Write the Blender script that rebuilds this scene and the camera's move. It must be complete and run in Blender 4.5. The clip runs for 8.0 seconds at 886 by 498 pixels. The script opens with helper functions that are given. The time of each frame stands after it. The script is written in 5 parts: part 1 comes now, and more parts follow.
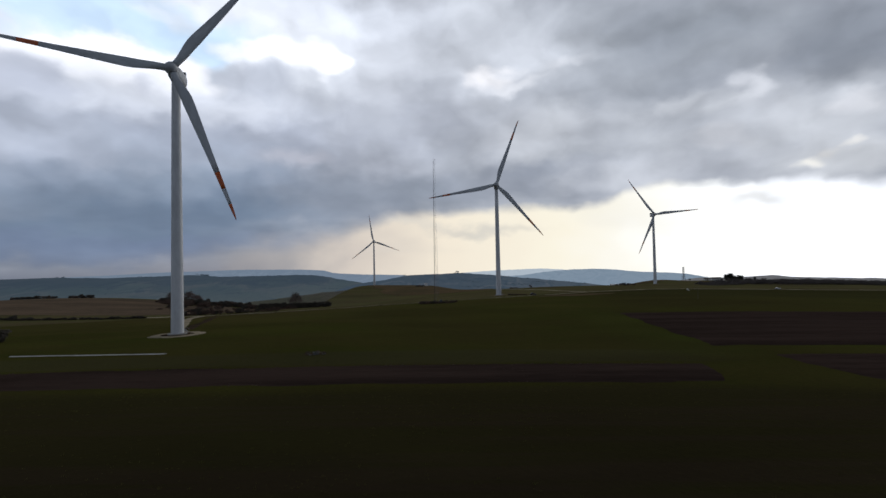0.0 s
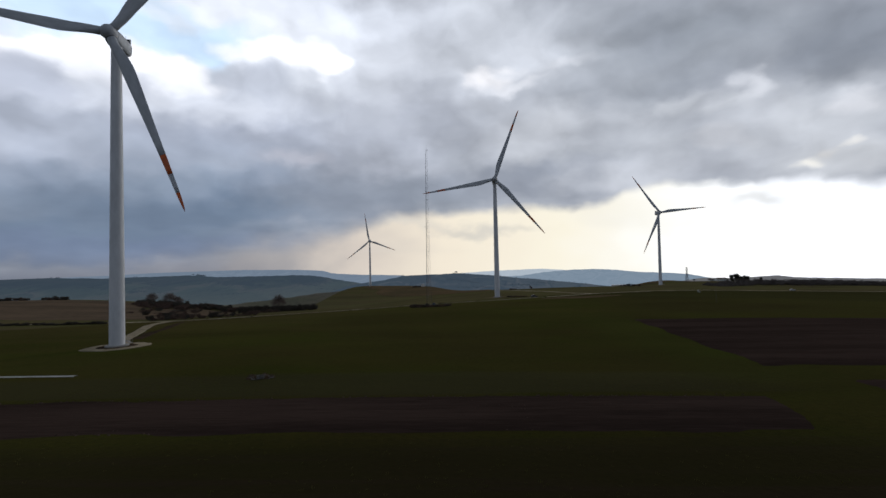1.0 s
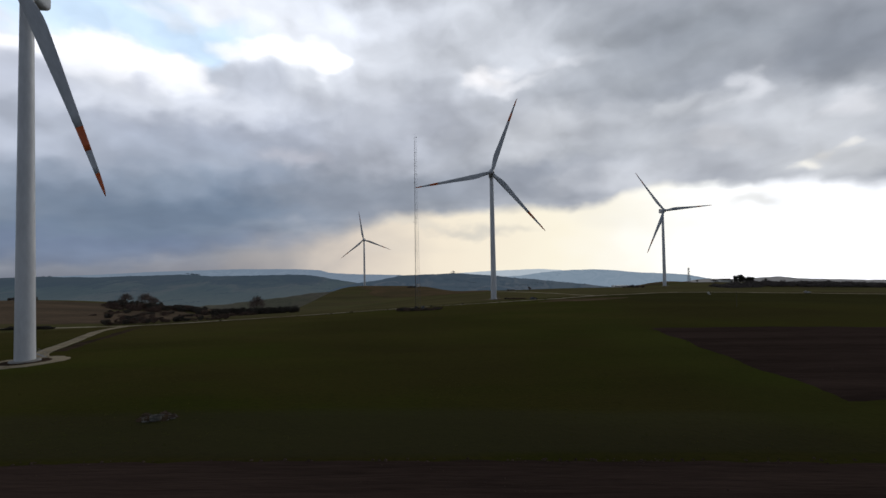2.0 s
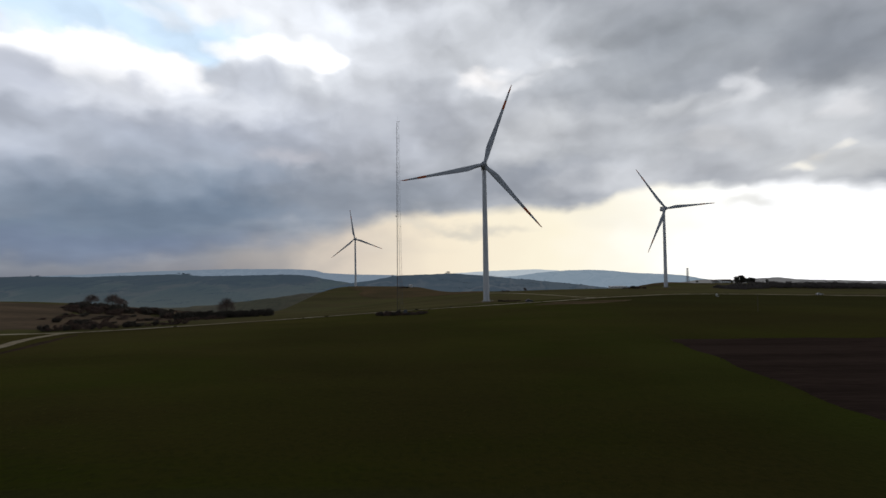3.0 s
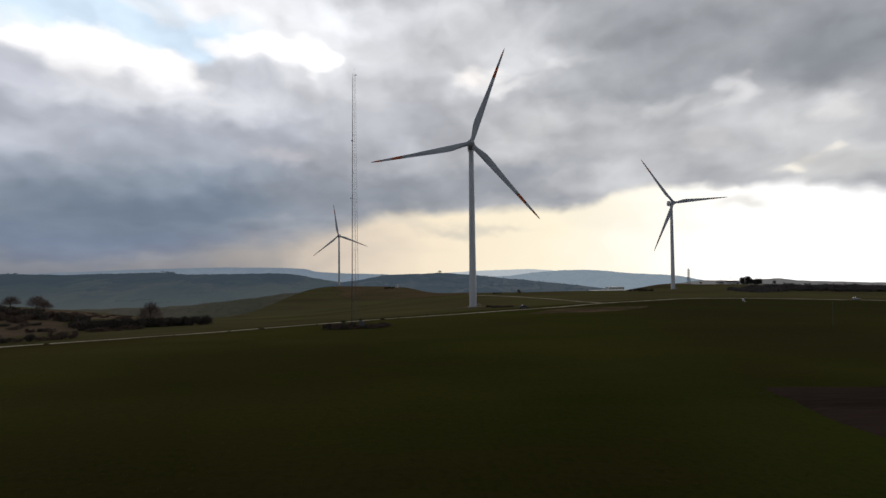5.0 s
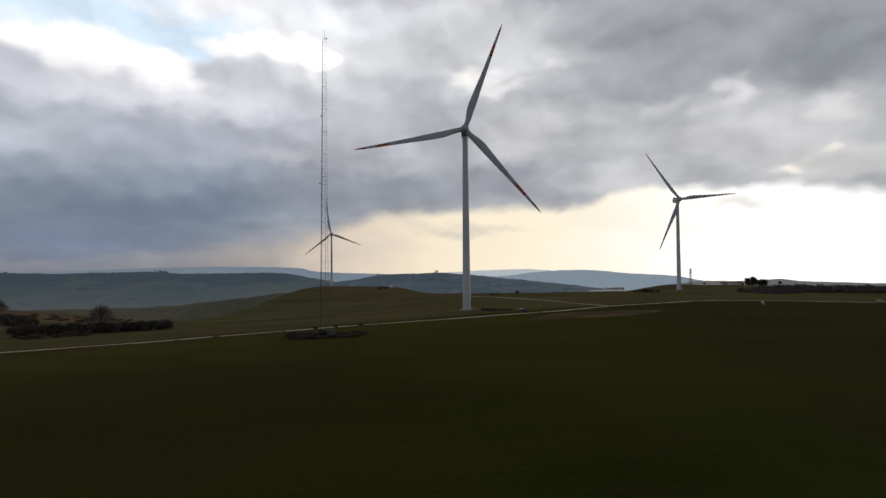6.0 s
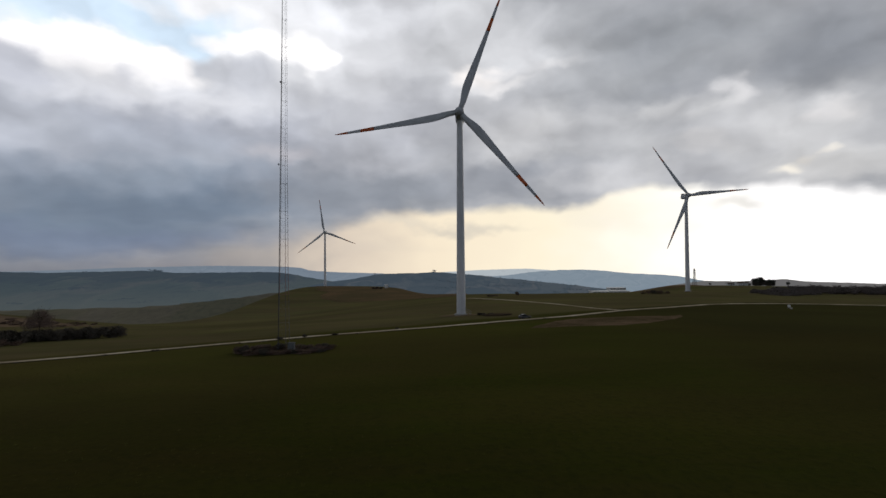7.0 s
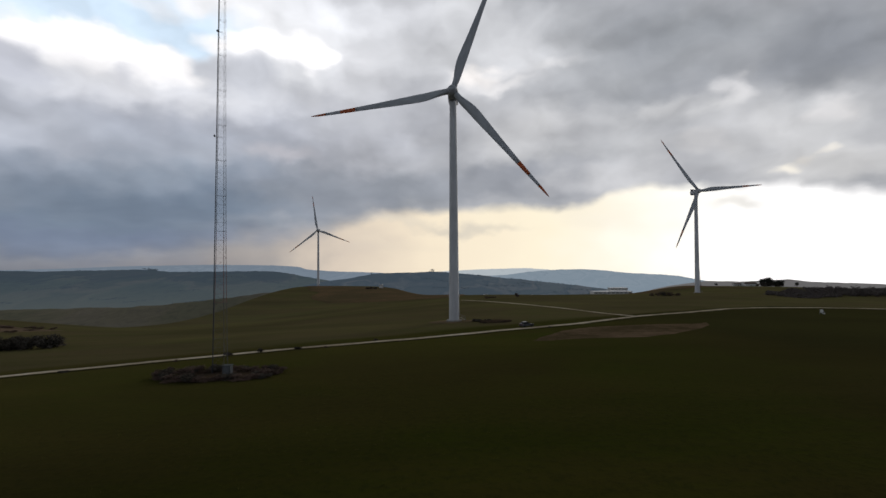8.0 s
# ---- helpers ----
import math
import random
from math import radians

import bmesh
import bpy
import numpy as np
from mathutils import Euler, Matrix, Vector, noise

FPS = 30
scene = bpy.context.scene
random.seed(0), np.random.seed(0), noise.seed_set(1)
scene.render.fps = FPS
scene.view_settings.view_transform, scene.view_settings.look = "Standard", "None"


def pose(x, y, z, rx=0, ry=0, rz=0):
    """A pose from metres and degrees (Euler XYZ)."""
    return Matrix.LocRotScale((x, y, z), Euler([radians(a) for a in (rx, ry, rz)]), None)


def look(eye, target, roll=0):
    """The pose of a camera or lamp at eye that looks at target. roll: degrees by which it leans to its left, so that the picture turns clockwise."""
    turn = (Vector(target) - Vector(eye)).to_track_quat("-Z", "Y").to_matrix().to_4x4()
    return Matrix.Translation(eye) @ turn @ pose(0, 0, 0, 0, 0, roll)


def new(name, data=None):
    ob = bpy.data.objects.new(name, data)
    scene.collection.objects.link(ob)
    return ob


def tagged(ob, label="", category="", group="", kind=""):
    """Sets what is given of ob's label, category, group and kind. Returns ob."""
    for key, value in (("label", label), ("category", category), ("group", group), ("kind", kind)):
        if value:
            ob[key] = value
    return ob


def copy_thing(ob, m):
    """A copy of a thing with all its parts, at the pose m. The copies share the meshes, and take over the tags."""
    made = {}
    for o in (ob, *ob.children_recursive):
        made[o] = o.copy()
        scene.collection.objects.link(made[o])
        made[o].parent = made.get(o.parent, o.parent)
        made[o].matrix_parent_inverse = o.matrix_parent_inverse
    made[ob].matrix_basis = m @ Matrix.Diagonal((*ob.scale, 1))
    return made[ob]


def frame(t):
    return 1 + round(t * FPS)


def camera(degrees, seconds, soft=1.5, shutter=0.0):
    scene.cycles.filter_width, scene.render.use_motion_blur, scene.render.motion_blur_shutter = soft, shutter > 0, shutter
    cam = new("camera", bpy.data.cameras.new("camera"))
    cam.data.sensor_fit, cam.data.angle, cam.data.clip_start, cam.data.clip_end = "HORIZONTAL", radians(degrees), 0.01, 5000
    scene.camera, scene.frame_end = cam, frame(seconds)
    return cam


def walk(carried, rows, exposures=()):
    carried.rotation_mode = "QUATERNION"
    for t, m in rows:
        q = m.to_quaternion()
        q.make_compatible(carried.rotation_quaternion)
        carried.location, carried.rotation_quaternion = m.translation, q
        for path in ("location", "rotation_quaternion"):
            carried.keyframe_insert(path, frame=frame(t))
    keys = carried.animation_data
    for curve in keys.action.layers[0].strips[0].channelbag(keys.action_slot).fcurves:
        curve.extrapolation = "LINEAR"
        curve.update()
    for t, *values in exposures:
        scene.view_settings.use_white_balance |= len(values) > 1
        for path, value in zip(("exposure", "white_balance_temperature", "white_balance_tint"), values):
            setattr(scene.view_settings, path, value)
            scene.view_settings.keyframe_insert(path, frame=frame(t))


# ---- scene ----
cam = camera(86.0, 8.0)
PATH = [
    (0, (9.391, -2.395, 20.3), (9.343, -0.396, 20.353), -1.2),
    (0.5, (10.783, 8.631, 20.103), (10.737, 10.629, 20.158), -1.3),
    (1, (12.079, 19.515, 19.903), (12.033, 21.513, 19.957), -1.2),
    (1.5, (13.478, 30.547, 19.728), (13.433, 32.546, 19.781), -1.1),
    (3, (19.126, 64.529, 18.699), (19.103, 66.529, 18.753), -0.9),
    (3.5, (21.092, 75.904, 18.489), (21.075, 77.904, 18.542), -0.9),
    (4, (22.903, 87.386, 18.299), (22.893, 89.385, 18.35), -0.8),
    (4.5, (24.625, 98.798, 18.115), (24.621, 100.797, 18.166), -0.7),
    (6, (29.557, 132.57, 16.992), (29.567, 134.569, 17.042), -0.5),
    (6.5, (31.092, 143.853, 16.805), (31.104, 145.852, 16.854), -0.4),
    (7, (32.598, 155.085, 16.658), (32.612, 157.085, 16.706), -0.4),
    (7.5, (34.186, 166.257, 16.543), (34.204, 168.256, 16.589), -0.4),
    (8, (35.764, 177.342, 16.524), (35.781, 179.342, 16.569), -0.3),
]
TINTS = [(0, 0, 6120, 11), (1.5, 0, 6180, 11), (3, 0, 6400, 10), (4, 0, 6550, 10), (6, 0, 6620, 11), (8, 0, 6600, 11)]
walk(cam, [(t, look(eye, target, roll)) for t, eye, target, roll in PATH], TINTS)

# ---------------------------------------------------------------- sky and sun
SUN_AZ, SUN_EL = 38.0, 24.0          # degrees to the right of +y, and up


class Nodes:
    """Short calls for building a node tree."""

    def __init__(self, tree):
        self.tree = tree

    def add(self, kind, **inputs):
        node = self.tree.nodes.new(kind)
        for key, value in inputs.items():
            self.put(node, key, value)
        return node

    def put(self, node, key, value):
        socket = node.inputs[int(key[1:])] if key[0] == "i" and key[1:].isdigit() else node.inputs[key]
        if isinstance(value, bpy.types.NodeSocket):
            self.tree.links.new(value, socket)
        else:
            socket.default_value = value

    def math(self, op, a, b=0.0, c=0.0):
        node = self.tree.nodes.new("ShaderNodeMath")
        node.operation = op
        for n, v in enumerate((a, b, c)):
            self.put(node, f"i{n}", v)
        return node.outputs[0]

    def vec(self, op, a, b=(0, 0, 0)):
        node = self.tree.nodes.new("ShaderNodeVectorMath")
        node.operation = op
        self.put(node, "i0", a), self.put(node, "i1", b)
        return node.outputs["Value" if op in ("LENGTH", "DOT_PRODUCT") else "Vector"]

    def step(self, value, low, high, to_low=0.0, to_high=1.0):
        node = self.tree.nodes.new("ShaderNodeMapRange")
        node.interpolation_type = "SMOOTHSTEP"
        for n, v in enumerate((value, low, high, to_low, to_high)):
            self.put(node, f"i{n}", v)
        return node.outputs[0]

    def mix(self, factor, a, b, blend="MIX"):
        node = self.tree.nodes.new("ShaderNodeMix")
        node.data_type, node.blend_type = "RGBA", blend
        for key, v in (("i0", factor), ("i6", a), ("i7", b)):
            if not isinstance(v, (bpy.types.NodeSocket, float, int)):
                v = (*v, 1.0)[:4]
            self.put(node, key, v)
        return node.outputs[2]

    def noise(self, vector, scale, detail=4.0, rough=0.55, warp=0.0):
        node = self.add("ShaderNodeTexNoise", Vector=vector, Scale=scale, Detail=detail, Roughness=rough, Distortion=warp)
        return node.outputs

    def ramp(self, value, stops):
        node = self.tree.nodes.new("ShaderNodeValToRGB")
        self.put(node, "i0", value)
        marks = node.color_ramp.elements
        while len(marks) < len(stops):
            marks.new(0.5)
        for mark, (place, colour) in zip(marks, stops):
            mark.position = place
            mark.color = (*colour, 1.0) if isinstance(colour, tuple) else (colour, colour, colour, 1.0)
        return node.outputs[0]


world = bpy.data.worlds.new("sky")
scene.world = world
world.use_nodes = True
world.node_tree.nodes.clear()
W = Nodes(world.node_tree)
way = W.vec("NORMALIZE", W.add("ShaderNodeTexCoord").outputs["Generated"])
split = W.add("ShaderNodeSeparateXYZ", Vector=way)
dx, dy, dz = split.outputs
up = W.math("MAXIMUM", dz, 0.0)
azimuth = W.math("MULTIPLY", W.math("ARCTAN2", dx, dy), 57.2958)
elevation = W.math("MULTIPLY", W.math("ARCSINE", dz), 57.2958)

# clear sky behind the clouds
clear = W.add("ShaderNodeTexSky")
clear.sky_type, clear.sun_disc = "NISHITA", False
clear.sun_elevation, clear.sun_rotation = radians(SUN_EL), radians(SUN_AZ)
clear_sky = W.mix(0.75, W.mix(1.0, clear.outputs[0], (0.15, 0.15, 0.15), "MULTIPLY"), (0.80, 0.97, 1.12))

# the cloud layer as seen on a flat ceiling, so that it closes up towards the horizon
ceiling_u = W.math("DIVIDE", dx, W.math("ADD", up, 0.22))
ceiling_v = W.math("DIVIDE", dy, W.math("ADD", up, 0.22))
plane = W.add("ShaderNodeCombineXYZ", X=ceiling_u, Y=ceiling_v, Z=3.7).outputs[0]
billow = W.noise(plane, 1.9, 3.0, 0.45, 0.35)[0]
sheet = W.noise(plane, 0.8, 2.0, 0.5, 0.2)[0]
fine = W.noise(plane, 5.5, 3.0, 0.5, 0.3)[0]
# places on the sky in degrees, pushed about at three sizes so that cloud edges roll and curl
angles = W.add("ShaderNodeCombineXYZ", X=azimuth, Y=W.math("MULTIPLY", elevation, 1.5), Z=5.0).outputs[0]


def push(place, scale, detail, rough, az, el):
    return W.vec("MULTIPLY", W.vec("SUBTRACT", W.noise(place, scale, detail, rough)[1], (0.5, 0.5, 0.5)), (az, el, 0))


curl = W.vec("ADD", push(angles, 0.085, 2.0, 0.5, 9.0, 5.0), push(angles, 0.34, 3.0, 0.45, 4.2, 2.7))
spot = W.vec("ADD", W.add("ShaderNodeCombineXYZ", X=azimuth, Y=elevation).outputs[0], curl)
az_w, el_w, _ = W.add("ShaderNodeSeparateXYZ", Vector=spot).outputs
# rolls of cloud, lighter on their upper and sunward sides
rolls = W.vec("ADD", angles, W.vec("MULTIPLY", curl, (0.6, 0.9, 0)))
roll_here = W.noise(rolls, 0.12, 4.0, 0.42)[0]
roll_above = W.noise(W.vec("ADD", rolls, (0.8, 2.0, 0)), 0.12, 4.0, 0.42)[0]
relief = W.math("SUBTRACT", roll_here, roll_above)
relief = W.math("MULTIPLY", relief, W.step(elevation, 4.0, 11.0, 0.25, 1.0))
thick = W.noise(angles, 0.10, 3.0, 0.5)[0]

depth = W.math("ADD", W.math("MULTIPLY", billow, 0.6), W.math("ADD", W.math("MULTIPLY", sheet, 0.25), W.math("MULTIPLY", fine, 0.15)))
clouds = W.ramp(depth, [(0.30, (0.235, 0.255, 0.285)), (0.47, (0.335, 0.355, 0.39)), (0.58, (0.41, 0.425, 0.46)), (0.72, (0.54, 0.555, 0.58))])
# unseen deck overhead and behind, away from the low sun, dimmed to darken land
overhead = W.step(elevation, 30.0, 48.0, 1.0, 0.22)
clouds = W.mix(1.0, clouds, overhead, "MULTIPLY")
clouds = W.mix(W.step(dy, -0.5, 0.45, 1.0, 0.0), clouds, W.mix(1.0, clouds, (0.72, 0.77, 0.84), "MULTIPLY"))


def cloud_patch(under, colour, az, el, wide, high, amount=1.0, soft=0.55):
    """A patch of lighter or darker cloud of that half width and half height, in degrees."""
    off = W.vec("MULTIPLY", W.vec("SUBTRACT", spot, (az, el, 0)), (1 / wide, 1 / high, 0))
    mask = W.step(W.vec("LENGTH", off), 1 - soft, 1 + soft, amount, 0.0)
    if isinstance(colour, tuple):                      # keep some of the billows inside the patch
        colour = W.mix(1.0, colour, W.ramp(depth, [(0.32, 0.90), (0.68, 1.07)]), "MULTIPLY")
    return W.mix(mask, under, colour)


# the thick and thin of the deck
for patch in (
    ((0.552, 0.571, 0.604), 25.3, 16.2, 24.0, 9.7, 0.75, 0.80),
    ((0.470, 0.500, 0.565), -30.3, 15.7, 23.5, 6.1, 0.60, 0.80),
    ((0.405, 0.440, 0.520), -32.8, 13.7, 20.6, 6.0, 0.80, 0.70),
    ((0.500, 0.535, 0.610), -41.1, 12.7, 5.1, 3.0, 0.55, 0.80),
    ((0.552, 0.591, 0.680), -42.3, 9.6, 2.7, 1.5, 0.70, 0.80),
    ((0.500, 0.530, 0.600), -30.3, 16.2, 9.8, 2.2, 0.50, 0.80),
    ((0.330, 0.378, 0.452), -26.0, 10.3, 12.2, 3.0, 0.50, 0.80),
    ((0.440, 0.468, 0.535), -17.7, 16.1, 7.5, 3.0, 0.40, 0.80),
    ((0.235, 0.290, 0.372), -30.3, 8.0, 22.4, 2.1, 0.80, 0.70),
    ((0.160, 0.213, 0.290), -28.7, 6.1, 17.4, 1.8, 0.85, 0.70),
    ((0.172, 0.228, 0.312), -37.8, 3.7, 18.4, 1.8, 0.90, 0.70),
    ((0.181, 0.227, 0.319), -37.3, 2.0, 18.6, 1.6, 0.90, 0.60),
    ((0.455, 0.475, 0.525), -9.2, 14.0, 8.5, 7.5, 0.70, 0.80),
    ((0.631, 0.617, 0.658), -18.9, 11.9, 3.1, 0.9, 0.50, 0.90),
    ((0.287, 0.309, 0.352), 6.3, 9.2, 12.6, 2.3, 0.95, 0.50),
    ((0.255, 0.285, 0.335), -10.0, 8.2, 10.5, 2.2, 0.70, 0.60),
    ((0.381, 0.402, 0.440), 15.1, 18.9, 5.1, 2.2, 0.80, 0.70),
    ((0.320, 0.345, 0.380), 27.1, 22.6, 9.6, 3.4, 0.92, 0.70),
    ((0.279, 0.301, 0.337), 39.9, 19.4, 7.3, 4.0, 0.95, 0.70),
    ((0.360, 0.383, 0.418), 23.7, 19.6, 7.0, 2.4, 0.80, 0.70),
    ((0.600, 0.610, 0.620), 41.1, 8.6, 4.0, 1.8, 0.80, 0.60),
    ((0.360, 0.383, 0.418), 17.8, 24.6, 6.0, 2.7, 0.75, 0.70),
    ((0.578, 0.597, 0.624), 20.0, 14.1, 10.8, 2.6, 0.70, 0.80),
    ((0.604, 0.617, 0.638), 33.0, 11.9, 6.7, 3.3, 0.70, 0.80),
    ((0.491, 0.509, 0.546), 4.5, 17.4, 4.1, 1.5, 0.50, 0.70),
    ((0.591, 0.604, 0.631), 9.8, 15.0, 7.3, 2.3, 0.70, 0.80),
    ((0.687, 0.701, 0.730), 19.9, 9.0, 6.6, 1.4, 0.70, 0.80),
):
    clouds = cloud_patch(clouds, *patch)

clouds = W.mix(1.0, clouds, W.ramp(thick, [(0.30, (0.86, 0.865, 0.88)), (0.5, (1.0, 1.0, 1.0)), (0.70, (1.13, 1.125, 1.11))]), "MULTIPLY")
# breaks in it, and places where the light comes through
for patch in (
    ((0.687, 0.708, 0.753), -6.4, 25.9, 7.5, 6.2, 0.70, 0.80),
    ((0.745, 0.768, 0.807), 2.2, 28.1, 4.1, 1.9, 0.70, 0.80),
    ((0.730, 0.753, 0.791), 6.6, 24.0, 8.8, 4.0, 0.80, 0.80),
    ((0.672, 0.687, 0.708), 39.2, 11.9, 4.9, 3.0, 0.70, 0.80),
    ((0.680, 0.690, 0.700), 40.0, 8.4, 5.0, 1.9, 0.80, 0.80),
    ((1.010, 0.985, 0.975), 4.2, 21.7, 2.6, 0.9, 0.95, 0.80),
    ((0.871, 0.871, 0.888), 6.9, 20.4, 2.7, 0.7, 0.80, 0.90),
    ((0.760, 0.770, 0.795), 13.9, 22.1, 3.0, 0.6, 0.60, 0.90),
    ((0.761, 0.768, 0.791), 30.6, 16.5, 1.4, 1.3, 0.80, 0.90),
    ((0.730, 0.745, 0.768), 29.1, 15.5, 1.8, 0.7, 0.60, 0.90),
    ((0.701, 0.716, 0.738), 24.5, 16.6, 2.3, 0.8, 0.60, 0.90),
    ((0.776, 0.776, 0.791), 39.9, 13.7, 1.6, 0.7, 0.75, 0.90),
    ((0.880, 0.850, 0.790), 40.4, 10.4, 0.8, 0.45, 0.75, 0.80),
    ((0.800, 0.775, 0.730), 38.8, 9.4, 0.9, 0.5, 0.60, 0.90),
    ((1.000, 0.955, 0.850), 37.2, 8.3, 1.0, 0.6, 0.80, 0.90),
    ((0.687, 0.687, 0.701), 28.7, 12.1, 1.6, 0.8, 0.50, 0.90),
    ((0.839, 0.871, 0.930), -17.6, 27.2, 11.2, 2.9, 0.95, 0.60),
    ((0.791, 0.823, 0.896), -36.5, 17.9, 12.2, 2.3, 0.80, 0.80),
    ((0.905, 0.930, 0.973), -30.8, 23.3, 21.4, 5.1, 1.00, 0.50),
    ((0.791, 0.823, 0.896), -35.2, 18.1, 14.0, 2.4, 0.70, 0.80),
    (clear_sky, -33.5, 23.6, 11.5, 2.0, 1.00, 0.45),
    (clear_sky, -41.0, 22.6, 4.5, 1.3, 0.85, 0.6),
    (clear_sky, -27.4, 22.6, 2.6, 2.2, 0.95, 0.55),
    ((0.905, 0.930, 0.973), -31.5, 24.6, 3.0, 0.6, 0.60, 0.80),
    ((1.120, 1.120, 1.140), -42.0, 19.3, 4.6, 1.5, 1.00, 0.35),
    ((1.120, 1.120, 1.140), -36.2, 19.7, 5.2, 1.9, 1.00, 0.35),
    ((1.120, 1.120, 1.140), -30.4, 19.8, 3.6, 1.7, 1.00, 0.35),
    ((1.120, 1.120, 1.140), -20.7, 22.9, 5.0, 1.3, 1.00, 0.35),
    ((1.120, 1.120, 1.140), -15.4, 22.9, 4.0, 1.7, 1.00, 0.45),
    ((0.790, 0.815, 0.870), -33.0, 17.5, 10.5, 1.5, 0.75, 0.95),
    ((1.120, 1.120, 1.140), -12.6, 23.0, 2.6, 1.2, 1.00, 0.50),
    ((0.560, 0.590, 0.670), -42.6, 17.4, 2.8, 2.0, 0.90, 0.55),
    ((0.600, 0.630, 0.695), -22.6, 19.8, 4.4, 1.7, 0.95, 0.55),
    ((0.672, 0.694, 0.761), -34.0, 18.3, 1.2, 0.7, 0.70, 0.80),
):
    clouds = cloud_patch(clouds, *patch)

clouds = W.mix(1.0, clouds, W.math("ADD", 1.0, W.math("MULTIPLY", relief, 0.95)), "MULTIPLY")

# the gap between the cloud base and the land, lit from behind on the sun's side
across = W.math("DIVIDE", W.math("ADD", az_w, 60.0), 120.0)


def along(stops):
    return [((az + 60.0) / 120.0, value) for az, value in stops]


base_line = W.math("MULTIPLY", W.ramp(across, along([(-60, 0.04), (-43, 0.07), (-31, 0.10), (-25, 0.17), (-19, 0.30), (-12.6, 0.43), (-6, 0.58), (1, 0.60), (14, 0.63), (20, 0.76),
                                                      (24, 0.83), (32, 0.74), (38.5, 0.72), (43, 0.60), (60, 0.55)])), 10.0)
gap_soft = W.ramp(across, along([(-30, 0.30), (-16, 0.26), (-8, 0.14), (5, 0.09), (40, 0.10)]))
gap_light = W.ramp(across, along([(-60, (0.17, 0.19, 0.235)), (-43, (0.17, 0.185, 0.225)), (-28, (0.225, 0.225, 0.25)), (-20, (0.40, 0.375, 0.36)), (-13, (0.70, 0.61, 0.51)), (-1, (0.93, 0.82, 0.64)),
                                  (12, (0.97, 0.89, 0.70)), (21, (0.98, 0.93, 0.80)), (28, (1.0, 0.985, 0.92)), (34, (1.0, 1.0, 1.0)), (60, (1.0, 1.0, 1.0))]))
glare = W.ramp(across, along([(0, 0.50), (20, 0.52), (28, 0.56), (36, 0.66), (60, 0.5)]))
gap_light = W.mix(1.0, gap_light, W.math("MULTIPLY", glare, 2.0), "MULTIPLY")
gap_rise = W.math("DIVIDE", W.math("SUBTRACT", base_line, W.math("ADD", W.math("MULTIPLY", elevation, 0.6), W.math("MULTIPLY", el_w, 0.4))), 10.0)
gap_rise = W.math("ADD", gap_rise, W.math("MULTIPLY", relief, 0.25))
gap_mask = W.step(W.math("DIVIDE", gap_rise, gap_soft), -0.5, 0.9)
veiled = W.mix(W.step(sheet, 0.5, 0.8, 0.0, 0.15), gap_light, clouds)
for patch in (((0.56, 0.54, 0.49), 2.9, 4.0, 5.0, 0.55, 0.55, 0.9), ((0.62, 0.61, 0.57), 33.0, 5.6, 2.6, 0.8, 0.6, 0.9), ((0.66, 0.64, 0.58), -7.5, 4.6, 5.5, 0.5, 0.4, 0.9)):
    veiled = cloud_patch(veiled, *patch)          # shreds hanging below the base
ahead_only = W.step(dy, 0.15, 0.5)
sky_colour = W.mix(W.math("MULTIPLY", gap_mask, ahead_only), clouds, veiled)
background = W.add("ShaderNodeBackground", Color=sky_colour, Strength=1.0)
world.node_tree.links.new(background.outputs[0], W.add("ShaderNodeOutputWorld").inputs[0])

sun = new("sun", bpy.data.lights.new("sun", "SUN"))
sun.data.energy, sun.data.angle, sun.data.color = 0.5, radians(18), (1.0, 0.95, 0.86)
a, e = radians(SUN_AZ), radians(SUN_EL)
sun.matrix_world = look((0, 0, 200), Vector((0, 0, 200)) - Vector((math.sin(a) * math.cos(e), math.cos(a) * math.cos(e), math.sin(e))))

# ---------------------------------------------------------------- materials


def surface(name, colour, rough=0.8, metal=0.0, second=None, scale=1.0, fine_scale=8.0, bump=0.0, reach=0.05, per_piece=0.0, spread=(0.35, 0.65), stretch=(1, 1, 1)):
    """A material that varies between two colours at a large and a fine scale, with fine relief."""
    mat = bpy.data.materials.new(name)
    mat.use_nodes = True
    n = Nodes(mat.node_tree)
    body = mat.node_tree.nodes["Principled BSDF"]
    place = n.vec("MULTIPLY", n.add("ShaderNodeTexCoord").outputs["Object"], stretch)
    big, small = n.noise(place, scale, 5.0, 0.6)[0], n.noise(place, fine_scale, 4.0, 0.65)[0]
    second = second or tuple(c * 0.72 for c in colour)
    blend = n.math("ADD", n.math("MULTIPLY", big, 0.65), n.math("MULTIPLY", small, 0.35))
    col = n.mix(n.step(blend, *spread), colour, second)
    if per_piece:
        pick = n.add("ShaderNodeObjectInfo").outputs["Random"]
        col = n.mix(1.0, col, n.ramp(pick, [(0.0, 1.0 - per_piece), (1.0, 1.0)]), "MULTIPLY")
    n.put(body, "Base Color", col)
    n.put(body, "Roughness", n.step(small, 0.3, 0.7, max(rough - 0.08, 0.05), min(rough + 0.08, 1.0)))
    body.inputs["Metallic"].default_value = metal
    body.inputs["Specular IOR Level"].default_value = 0.0 if rough > 0.8 else 0.5
    if bump:
        relief = n.add("ShaderNodeBump", Strength=bump, Distance=reach, Height=n.math("ADD", small, n.math("MULTIPLY", big, 0.5)))
        n.put(body, "Normal", relief.outputs[0])
    return mat


